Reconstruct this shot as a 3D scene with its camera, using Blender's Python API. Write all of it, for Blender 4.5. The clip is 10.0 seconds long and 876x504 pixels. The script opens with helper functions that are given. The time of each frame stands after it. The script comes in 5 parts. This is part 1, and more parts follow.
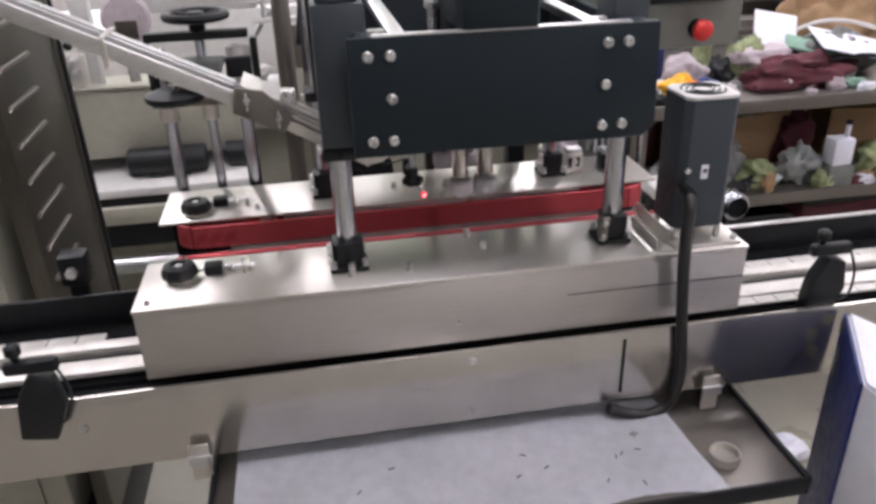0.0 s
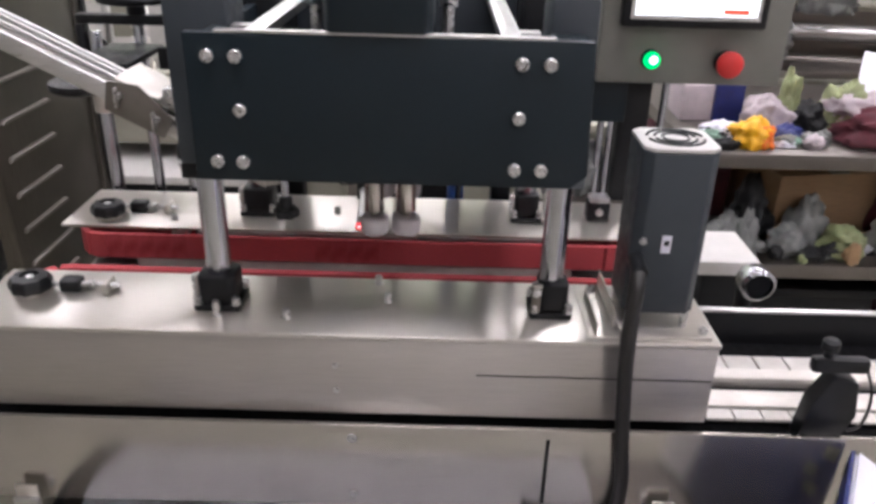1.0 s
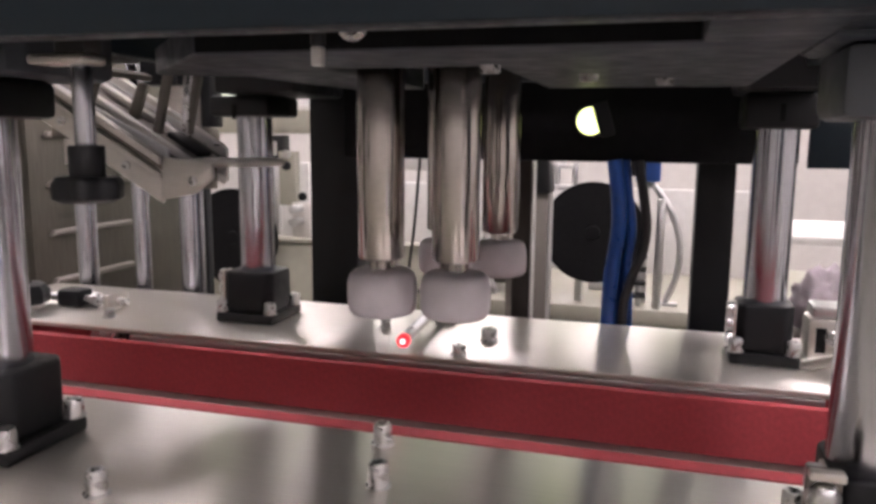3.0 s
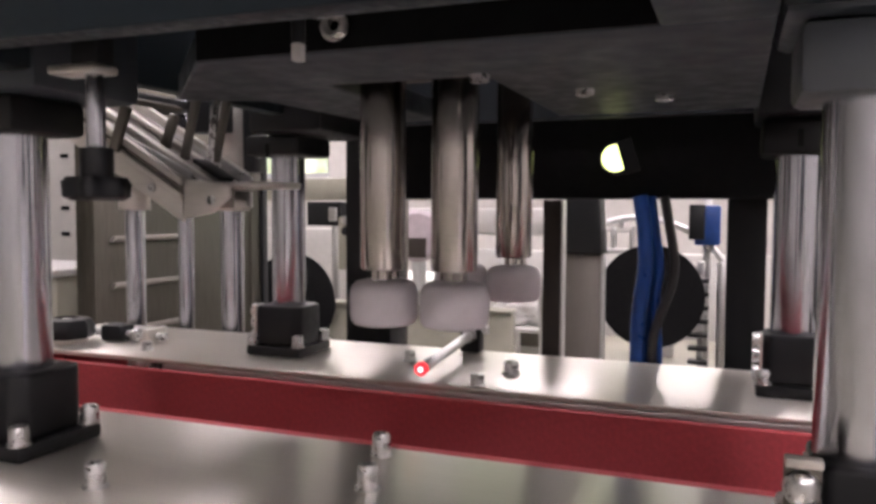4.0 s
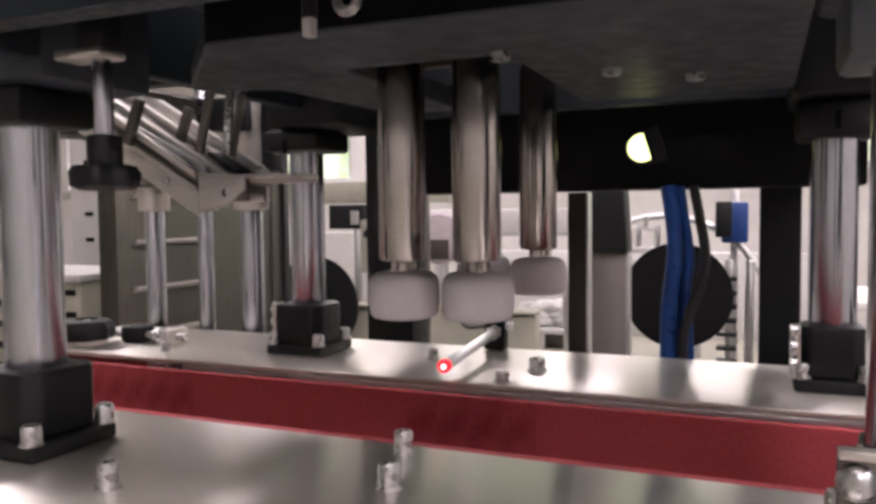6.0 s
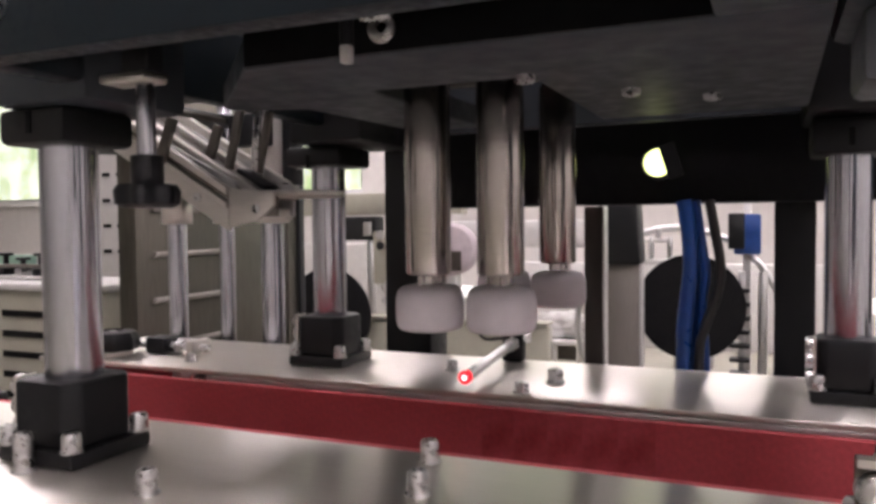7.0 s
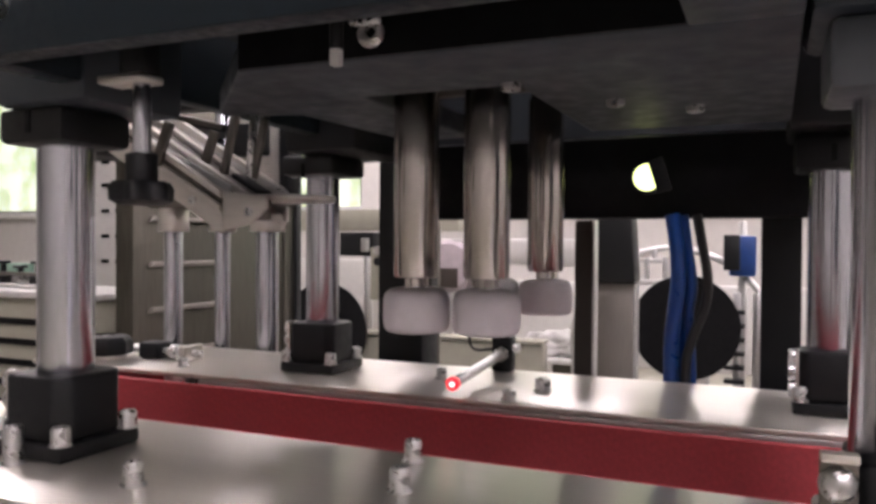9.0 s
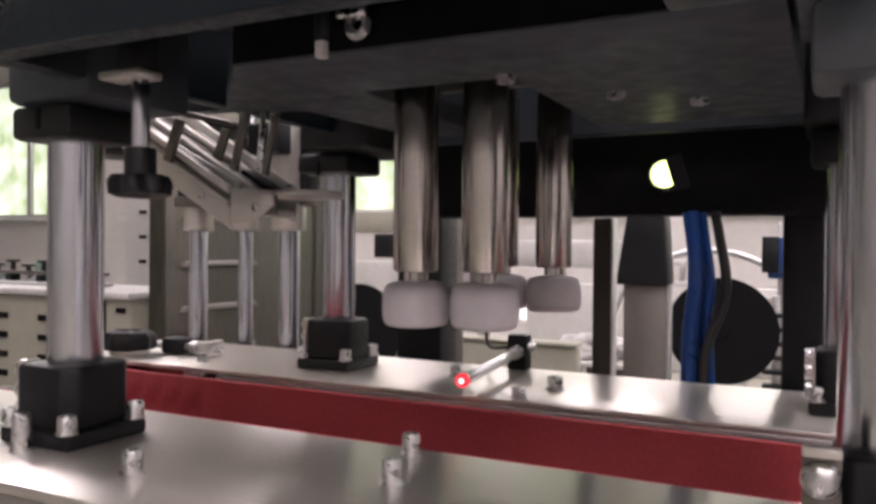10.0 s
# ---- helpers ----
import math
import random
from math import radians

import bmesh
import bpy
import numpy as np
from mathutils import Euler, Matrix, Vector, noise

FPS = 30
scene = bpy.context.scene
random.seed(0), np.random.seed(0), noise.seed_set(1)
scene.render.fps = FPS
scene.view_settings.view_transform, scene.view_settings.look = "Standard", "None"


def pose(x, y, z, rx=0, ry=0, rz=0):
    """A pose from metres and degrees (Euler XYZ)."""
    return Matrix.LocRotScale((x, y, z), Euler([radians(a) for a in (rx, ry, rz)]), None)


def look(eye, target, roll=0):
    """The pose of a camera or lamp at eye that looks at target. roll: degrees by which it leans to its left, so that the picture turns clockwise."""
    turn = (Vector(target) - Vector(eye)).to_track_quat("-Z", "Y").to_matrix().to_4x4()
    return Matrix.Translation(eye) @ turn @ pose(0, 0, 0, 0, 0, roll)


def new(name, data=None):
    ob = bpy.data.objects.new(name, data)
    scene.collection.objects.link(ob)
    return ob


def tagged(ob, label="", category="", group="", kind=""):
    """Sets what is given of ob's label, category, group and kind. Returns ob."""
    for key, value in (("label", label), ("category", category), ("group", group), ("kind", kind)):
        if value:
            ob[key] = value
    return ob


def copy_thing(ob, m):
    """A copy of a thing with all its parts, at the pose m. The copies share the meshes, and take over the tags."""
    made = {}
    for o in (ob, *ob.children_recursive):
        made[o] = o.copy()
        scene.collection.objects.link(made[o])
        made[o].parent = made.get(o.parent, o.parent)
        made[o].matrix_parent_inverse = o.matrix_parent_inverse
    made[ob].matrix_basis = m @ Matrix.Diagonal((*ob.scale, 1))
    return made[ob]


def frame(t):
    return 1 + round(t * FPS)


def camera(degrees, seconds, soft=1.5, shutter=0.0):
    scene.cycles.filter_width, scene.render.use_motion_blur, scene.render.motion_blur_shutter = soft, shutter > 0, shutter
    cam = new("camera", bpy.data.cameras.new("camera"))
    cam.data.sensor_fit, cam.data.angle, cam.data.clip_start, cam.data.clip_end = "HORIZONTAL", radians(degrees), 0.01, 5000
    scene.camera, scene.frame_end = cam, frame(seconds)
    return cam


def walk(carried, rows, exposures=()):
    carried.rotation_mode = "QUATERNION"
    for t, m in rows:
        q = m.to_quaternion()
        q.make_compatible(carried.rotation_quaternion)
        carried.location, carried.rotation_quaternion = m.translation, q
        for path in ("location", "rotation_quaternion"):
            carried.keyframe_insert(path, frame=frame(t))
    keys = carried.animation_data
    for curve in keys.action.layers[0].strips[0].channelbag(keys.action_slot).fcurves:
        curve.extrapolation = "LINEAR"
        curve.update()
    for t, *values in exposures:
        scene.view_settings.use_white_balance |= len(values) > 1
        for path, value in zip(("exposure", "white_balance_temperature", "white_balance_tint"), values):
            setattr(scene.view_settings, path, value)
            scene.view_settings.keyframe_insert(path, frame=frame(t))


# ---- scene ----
cam = camera(59.4, 10.0, soft=3.3)
PATH = [
    (0, (0.003, 0.002, 1.526), (0.294, 1.77, 0.636), -1.7),
    (0.3, (0.125, 0.048, 1.521), (0.298, 1.826, 0.622), -0.3),
    (0.5, (0.194, 0.082, 1.507), (0.286, 1.875, 0.627), 0.1),
    (1, (0.26, 0.16, 1.487), (0.255, 1.965, 0.626), 1.5),
    (1.2, (0.263, 0.205, 1.481), (0.253, 2.015, 0.631), 2.0),
    (1.5, (0.288, 0.305, 1.445), (0.21, 2.146, 0.666), 1.3),
    (1.8, (0.266, 0.403, 1.384), (0.151, 2.266, 0.664), -0.0),
    (2, (0.254, 0.478, 1.362), (0.1, 2.354, 0.686), -1.0),
    (2.3, (0.253, 0.555, 1.309), (0.07, 2.448, 0.69), -1.4),
    (2.5, (0.28, 0.592, 1.272), (-0.007, 2.494, 0.727), -0.5),
    (2.8, (0.299, 0.603, 1.248), (-0.145, 2.505, 0.831), 0.2),
    (3, (0.309, 0.607, 1.223), (-0.247, 2.505, 0.923), 0.5),
    (3.2, (0.324, 0.602, 1.21), (-0.309, 2.485, 0.983), 0.7),
    (4.5, (0.343, 0.613, 1.195), (-0.39, 2.471, 1.092), 0.2),
    (5, (0.347, 0.617, 1.194), (-0.398, 2.47, 1.089), -0.0),
    (5.5, (0.34, 0.624, 1.188), (-0.423, 2.47, 1.082), -0.3),
    (7, (0.334, 0.608, 1.191), (-0.471, 2.438, 1.119), -0.6),
    (7.5, (0.336, 0.606, 1.188), (-0.472, 2.435, 1.138), 0.0),
    (8, (0.338, 0.604, 1.188), (-0.471, 2.433, 1.152), 0.3),
    (8.5, (0.34, 0.602, 1.188), (-0.463, 2.433, 1.159), 0.4),
    (9, (0.342, 0.603, 1.184), (-0.46, 2.435, 1.162), 0.4),
    (9.5, (0.349, 0.603, 1.182), (-0.486, 2.42, 1.165), 0.4),
    (10, (0.359, 0.611, 1.18), (-0.536, 2.399, 1.165), 0.5),
]
walk(cam, [(t, look(eye, target, roll)) for t, eye, target, roll in PATH], [(0, -0.05, 6000, 7), (1.5, 0.14, 6150, 8), (2.0, 0.32, 6250, 9), (2.5, 0.32, 6400, 13), (4.5, 0.24, 6400, 13), (10, 0.21, 6400, 13)])


# ---- light and exposure ----
world = bpy.data.worlds.new("world")
scene.world = world
world.use_nodes = True
wn = world.node_tree
sky = wn.nodes.new("ShaderNodeTexSky")
sky.sky_type = "NISHITA"
sky.sun_disc = False
sky.sun_elevation = radians(48)
sky.sun_rotation = radians(200)
wn.nodes["Background"].inputs[1].default_value = 0.12
wn.links.new(sky.outputs[0], wn.nodes["Background"].inputs[0])
sun = new("sun", bpy.data.lights.new("sun", "SUN"))
sun.data.energy, sun.data.angle, sun.data.color = 2.5, radians(0.5), (1, 0.95, 0.88)
sun.matrix_world = pose(0, 0, 8, 42, 0, 200)


# ---- materials ----
def material(name, base, rough=0.5, metal=0.0, vary=0.12, scale=30.0, stretch=(1, 1, 1), bump=0.0, bump_scale=None, rough_vary=0.1, spec=None, second=None, second_scale=4.0, second_amount=0.25, brushed=None):
    """A procedural surface: base colour varied at two scales, with uneven gloss and fine relief."""
    m = bpy.data.materials.new(name)
    m.use_nodes = True
    nt = m.node_tree
    b = nt.nodes["Principled BSDF"]
    co = nt.nodes.new("ShaderNodeTexCoord")
    mp = nt.nodes.new("ShaderNodeMapping")
    mp.inputs["Scale"].default_value = stretch
    nt.links.new(co.outputs["Object"], mp.inputs["Vector"])
    n1 = nt.nodes.new("ShaderNodeTexNoise")
    n1.inputs["Scale"].default_value, n1.inputs["Detail"].default_value = scale, 5
    n2 = nt.nodes.new("ShaderNodeTexNoise")
    n2.inputs["Scale"].default_value, n2.inputs["Detail"].default_value = second_scale, 3
    nt.links.new(mp.outputs[0], n1.inputs["Vector"])
    nt.links.new(co.outputs["Object"], n2.inputs["Vector"])
    ramp = nt.nodes.new("ShaderNodeMapRange")
    ramp.inputs["From Min"].default_value, ramp.inputs["From Max"].default_value = 0.3, 0.7
    ramp.inputs["To Min"].default_value, ramp.inputs["To Max"].default_value = 1 - vary, 1 + vary
    nt.links.new(n1.outputs["Fac"], ramp.inputs["Value"])
    mul = nt.nodes.new("ShaderNodeVectorMath")
    mul.operation = "SCALE"
    mix = nt.nodes.new("ShaderNodeMix")
    mix.data_type = "RGBA"
    mix.inputs["A"].default_value = (*base, 1)
    mix.inputs["B"].default_value = (*(second or [c * 0.8 for c in base]), 1)
    r2 = nt.nodes.new("ShaderNodeMapRange")
    r2.inputs["From Min"].default_value, r2.inputs["From Max"].default_value = 0.45, 0.7
    r2.inputs["To Max"].default_value = second_amount * 2
    nt.links.new(n2.outputs["Fac"], r2.inputs["Value"])
    nt.links.new(r2.outputs[0], mix.inputs["Factor"])
    nt.links.new(mix.outputs["Result"], mul.inputs[0])
    nt.links.new(ramp.outputs[0], mul.inputs["Scale"])
    nt.links.new(mul.outputs[0], b.inputs["Base Color"])
    rr = nt.nodes.new("ShaderNodeMapRange")
    rr.inputs["From Min"].default_value, rr.inputs["From Max"].default_value = 0.3, 0.7
    rr.inputs["To Min"].default_value, rr.inputs["To Max"].default_value = max(0.02, rough - rough_vary), min(1, rough + rough_vary)
    nt.links.new(n1.outputs["Fac"], rr.inputs["Value"])
    nt.links.new(rr.outputs[0], b.inputs["Roughness"])
    b.inputs["Metallic"].default_value = metal
    if brushed:
        way = nt.nodes.new("ShaderNodeCombineXYZ")
        way.inputs[0].default_value, way.inputs[1].default_value, way.inputs[2].default_value = brushed
        b.inputs["Anisotropic"].default_value = 0.92
        nt.links.new(way.outputs[0], b.inputs["Tangent"])
    if spec is not None:
        b.inputs["Specular IOR Level"].default_value = spec
    if bump:
        bp = nt.nodes.new("ShaderNodeBump")
        bp.inputs["Strength"].default_value, bp.inputs["Distance"].default_value = bump, 0.001
        if bump_scale:
            n3 = nt.nodes.new("ShaderNodeTexNoise")
            n3.inputs["Scale"].default_value = bump_scale
            nt.links.new(mp.outputs[0], n3.inputs["Vector"])
            nt.links.new(n3.outputs["Fac"], bp.inputs["Height"])
        else:
            nt.links.new(n1.outputs["Fac"], bp.inputs["Height"])
        nt.links.new(bp.outputs[0], b.inputs["Normal"])
    return m


def glowing(name, colour, strength):
    m = bpy.data.materials.new(name)
    m.use_nodes = True
    b = m.node_tree.nodes["Principled BSDF"]
    b.inputs["Base Color"].default_value = (*colour, 1)
    b.inputs["Emission Color"].default_value = (*colour, 1)
    b.inputs["Emission Strength"].default_value = strength
    return m


def clear(name, tint=(1, 1, 1), rough=0.02, alpha=1.0):
    m = bpy.data.materials.new(name)
    m.use_nodes = True
    b = m.node_tree.nodes["Principled BSDF"]
    b.inputs["Base Color"].default_value = (*tint, 1)
    b.inputs["Roughness"].default_value = rough
    b.inputs["Transmission Weight"].default_value = alpha
    b.inputs["IOR"].default_value = 1.3
    return m


STEEL_X = material("brushed_steel", (0.50, 0.475, 0.45), 0.31, 0.78, 0.05, 60, (0.6, 14, 14), 0.0, None, 0.005, second_scale=5, brushed=(0, 0, 1))
STEEL_BEAM = material("brushed_beam_steel", (0.55, 0.525, 0.495), 0.2, 0.93, 0.05, 60, (0.6, 14, 14), 0.0, None, 0.004, second_scale=5, brushed=(0, 0, 1))
PANEL = material("grey_green_panel_paint", (0.20, 0.20, 0.18), 0.38, 0.2, 0.06, 40, second_scale=6)
STEEL_Y = material("brushed_plate_steel", (0.66, 0.63, 0.585), 0.31, 0.82, 0.04, 60, (0.6, 14, 14), 0.0, None, 0.003, second_scale=6, brushed=(0, 1, 0))
STEEL_V = material("brushed_cabinet_steel", (0.23, 0.212, 0.195), 0.45, 1.0, 0.10, 50, (10, 10, 0.5), 0.0, None, 0.06, second_scale=3)
LOUVRE_STEEL = material("dull_brown_steel", (0.135, 0.125, 0.108), 0.42, 1.0, 0.16, 40, (8, 8, 0.6), 0.0, None, 0.08, second=(0.085, 0.09, 0.075), second_scale=3, second_amount=0.4)
CHROME = material("polished_shaft_steel", (0.55, 0.56, 0.61), 0.17, 1.0, 0.05, 90, (4, 4, 1), 0.0, None, 0.006, brushed=(0, 0, 1))
SPINDLE_STEEL = material("turned_steel", (0.47, 0.44, 0.415), 0.17, 1.0, 0.08, 200, (1, 1, 6), 0.0, None, 0.008, brushed=(0, 0, 1))
SATIN = material("satin_aluminium", (0.66, 0.635, 0.60), 0.52, 0.7, 0.07, 70, (1, 6, 6), 0.04, second=(0.50, 0.48, 0.45), second_scale=25, second_amount=0.3)
DULL_STEEL = material("dull_grey_steel", (0.20, 0.185, 0.165), 0.5, 0.8, 0.12, 90, bump=0.05)
BOLT = material("zinc_bolt", (0.62, 0.62, 0.62), 0.3, 1.0, 0.15, 300, bump=0.1)
ALU = material("anodised_aluminium", (0.62, 0.62, 0.62), 0.36, 1.0, 0.08, 50, (1, 8, 8), 0.03)
DARK = material("dark_grey_powder_coat", (0.0075, 0.0140, 0.0195), 0.42, 0.0, 0.12, 260, bump=0.05, second=(0.008, 0.0155, 0.022), second_scale=9, spec=0.3)
GREY = material("grey_powder_coat", (0.030, 0.038, 0.047), 0.5, 0.0, 0.04, 90, bump=0.02, second_scale=8)
BLACK = material("black_plastic", (0.0052, 0.0058, 0.0075), 0.45, 0.0, 0.2, 180, bump=0.08, second=(0.011, 0.011, 0.011), second_scale=14, spec=0.35)
LIGHT_GREY = material("light_grey_coat", (0.085, 0.095, 0.108), 0.42, 0.0, 0.05, 90, bump=0.03)
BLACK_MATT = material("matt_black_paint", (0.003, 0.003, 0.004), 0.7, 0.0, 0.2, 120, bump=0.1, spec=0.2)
RUBBER_CABLE = material("black_cable_sheath", (0.014, 0.013, 0.013), 0.42, 0.0, 0.2, 200)
RED = material("red_foam_rubber", (0.48, 0.076, 0.090), 0.75, 0.0, 0.12, 420, bump=0.25, second=(0.41, 0.068, 0.08), second_scale=7, spec=0.25)
RED_STAIN = material("stained_red_foam_rubber", (0.46, 0.076, 0.09), 0.75, 0.0, 0.12, 420, bump=0.25, second=(0.29, 0.028, 0.038), second_scale=38, second_amount=0.5, spec=0.25)
SILICONE = material("greyish_white_silicone", (0.64, 0.60, 0.635), 0.6, 0.0, 0.05, 120, second=(0.59, 0.55, 0.585), second_scale=30, spec=0.3)
BLUE_HOSE = material("blue_air_hose", (0.004, 0.042, 0.19), 0.35, 0.0, 0.12, 100)
WHITE = material("white_paint", (0.58, 0.57, 0.555), 0.5, 0.0, 0.05, 40, second_scale=2)
WALL = material("painted_wall", (0.54, 0.52, 0.505), 0.8, 0.0, 0.05, 12, bump=0.08, second_scale=0.7)
CEILING = material("ceiling_board", (0.76, 0.75, 0.73), 0.85, 0.0, 0.06, 8, second_scale=0.8)
FLOOR = material("olive_epoxy_floor", (0.35, 0.335, 0.28), 0.32, 0.0, 0.08, 6, bump=0.05, second=(0.40, 0.385, 0.34), second_scale=0.9)
OLIVE = material("pale_olive_enamel", (0.34, 0.33, 0.27), 0.45, 0.0, 0.06, 30, second_scale=3)
CLOTH = material("white_cloth", (0.76, 0.76, 0.82), 0.85, 0.0, 0.06, 60, bump=0.3, second_scale=9)
PAPER = material("white_paper", (0.72, 0.72, 0.80), 0.7, 0.0, 0.03, 40)
NAVY = material("navy_blue_plastic", (0.006, 0.014, 0.12), 0.45, 0.0, 0.15, 60)
MOTOR_BLUE = material("blue_motor_paint", (0.008, 0.05, 0.22), 0.4, 0.0, 0.12, 80)
BROWN_STEEL = material("dark_brown_steel", (0.045, 0.036, 0.030), 0.45, 0.3, 0.15, 60, (6, 6, 1))
VIAL = material("pale_yellow_plastic", (0.62, 0.58, 0.36), 0.4, 0.0, 0.08, 60)
YELLOW = material("yellow_plastic", (0.80, 0.42, 0.01), 0.45, 0.0, 0.1, 60)
ORANGE = material("orange_plastic", (0.85, 0.20, 0.03), 0.45, 0.0, 0.1, 60)
MAROON = material("maroon_cloth", (0.09, 0.02, 0.03), 0.85, 0.0, 0.3, 40, bump=0.3)
CARD = material("brown_cardboard", (0.34, 0.22, 0.12), 0.8, 0.0, 0.1, 40, (1, 1, 5), 0.1, second_scale=5)
GREENISH = material("green_grey_plastic", (0.20, 0.33, 0.25), 0.5, 0.0, 0.12, 40)
LILAC = material("pale_pink_sheet", (0.46, 0.40, 0.43), 0.6, 0.0, 0.1, 40)
BAG = material("milky_plastic_bag", (0.20, 0.205, 0.20), 0.2, 0.0, 0.2, 25, bump=0.6, bump_scale=60, second=(0.10, 0.11, 0.10), second_scale=12, second_amount=0.5)
SLAT = material("pale_plastic_chain", (0.56, 0.54, 0.51), 0.4, 0.0, 0.1, 80, second_scale=20)
SAGE = material("sage_leafy_plastic", (0.25, 0.28, 0.14), 0.6, 0.0, 0.3, 30)
RED_BUTTON = material("red_button_plastic", (0.62, 0.03, 0.03), 0.4, 0.0, 0.05, 60)
GLASS = clear("window_glass", (1, 1, 1), 0.0, 1.0)
SCREEN = glowing("lit_touch_screen", (0.95, 0.97, 1.0), 1.5)
SCREEN_RED = glowing("lit_red_field", (0.9, 0.10, 0.06), 0.9)
GREEN_LAMP = glowing("lit_green_button", (0.0, 0.62, 0.14), 1.3)
GREEN_CORE = glowing("lit_green_core", (0.55, 1.0, 0.70), 2.5)
LASER = glowing("lit_red_sensor", (1.0, 0.02, 0.03), 1.6)
LASER_CORE = glowing("lit_red_core", (1.0, 0.5, 0.5), 2.5)
YELLOW_LAMP = glowing("lit_yellow_lamp", (0.90, 0.97, 0.40), 2.3)
TUBE = glowing("lit_ceiling_panel", (1.0, 0.90, 0.92), 19.0)


def glowing_leaf_backdrop():
    m = bpy.data.materials.new("glowing_foliage_distance")
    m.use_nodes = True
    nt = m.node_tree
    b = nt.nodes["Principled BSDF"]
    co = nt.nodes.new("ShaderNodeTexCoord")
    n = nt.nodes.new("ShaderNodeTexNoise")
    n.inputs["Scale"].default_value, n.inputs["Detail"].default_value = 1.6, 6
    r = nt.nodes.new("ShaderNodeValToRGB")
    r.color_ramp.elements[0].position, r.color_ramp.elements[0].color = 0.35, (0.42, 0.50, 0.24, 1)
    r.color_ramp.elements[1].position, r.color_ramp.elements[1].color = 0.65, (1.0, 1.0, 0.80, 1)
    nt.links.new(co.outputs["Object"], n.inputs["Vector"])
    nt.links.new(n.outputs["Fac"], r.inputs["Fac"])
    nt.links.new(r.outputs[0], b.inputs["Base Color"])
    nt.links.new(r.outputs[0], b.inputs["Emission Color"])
    # The trees glow by themselves: daylight on them is put into the emission.
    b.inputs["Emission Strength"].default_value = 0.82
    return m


FOLIAGE = glowing_leaf_backdrop()


# ---- mesh helpers ----
def box(x0, x1, y0, y1, z0, z1, bevel=0.0012, seg=2):
    bm = bmesh.new()
    bmesh.ops.create_cube(bm, size=1)
    for v in bm.verts:
        v.co = ((x0 + x1) / 2 + v.co.x * (x1 - x0), (y0 + y1) / 2 + v.co.y * (y1 - y0), (z0 + z1) / 2 + v.co.z * (z1 - z0))
    if bevel:
        bmesh.ops.bevel(bm, geom=bm.edges[:], offset=bevel, segments=seg, affect="EDGES", profile=0.5)
    return bm


def rod(p, q, r, r2=None, seg=20, bevel=0.0006):
    """A round bar from p to q."""
    bm = bmesh.new()
    p, q = Vector(p), Vector(q)
    length = (q - p).length
    bmesh.ops.create_cone(bm, cap_ends=True, segments=seg, radius1=r, radius2=r if r2 is None else r2, depth=length)
    if bevel:
        rims = [e for e in bm.edges if abs(e.verts[0].co.z - e.verts[1].co.z) < 1e-6]
        bmesh.ops.bevel(bm, geom=rims, offset=bevel, segments=2, affect="EDGES", profile=0.5)
    m = Matrix.Translation((p + q) / 2) @ (q - p).to_track_quat("Z", "Y").to_matrix().to_4x4()
    bm.transform(m)
    return bm


def lathe(profile, centre, axis="Z", seg=28):
    """A turned shape: profile rows (radius, height) from bottom to top round the axis."""
    bm = bmesh.new()
    rings = []
    for r, h in profile:
        rings.append([bm.verts.new((r * math.cos(2 * math.pi * i / seg), r * math.sin(2 * math.pi * i / seg), h)) for i in range(seg)])
    for a, b in zip(rings, rings[1:]):
        for i in range(seg):
            bm.faces.new((a[i], a[(i + 1) % seg], b[(i + 1) % seg], b[i]))
    bm.faces.new(rings[0][::-1])
    bm.faces.new(rings[-1])
    if axis == "Y":
        bm.transform(Matrix.Rotation(radians(90), 4, "X"))
    if axis == "X":
        bm.transform(Matrix.Rotation(radians(90), 4, "Y"))
    bm.transform(Matrix.Translation(centre))
    return bm


def ring(centre, major, minor, axis="Z", seg=32, mseg=8):
    bm = bmesh.new()
    rows = []
    for i in range(seg):
        a = 2 * math.pi * i / seg
        rows.append([bm.verts.new(((major + minor * math.cos(b)) * math.cos(a), (major + minor * math.cos(b)) * math.sin(a), minor * math.sin(b))) for b in [2 * math.pi * j / mseg for j in range(mseg)]])
    for i in range(seg):
        for j in range(mseg):
            bm.faces.new((rows[i][j], rows[(i + 1) % seg][j], rows[(i + 1) % seg][(j + 1) % mseg], rows[i][(j + 1) % mseg]))
    if axis == "Y":
        bm.transform(Matrix.Rotation(radians(90), 4, "X"))
    bm.transform(Matrix.Translation(centre))
    return bm


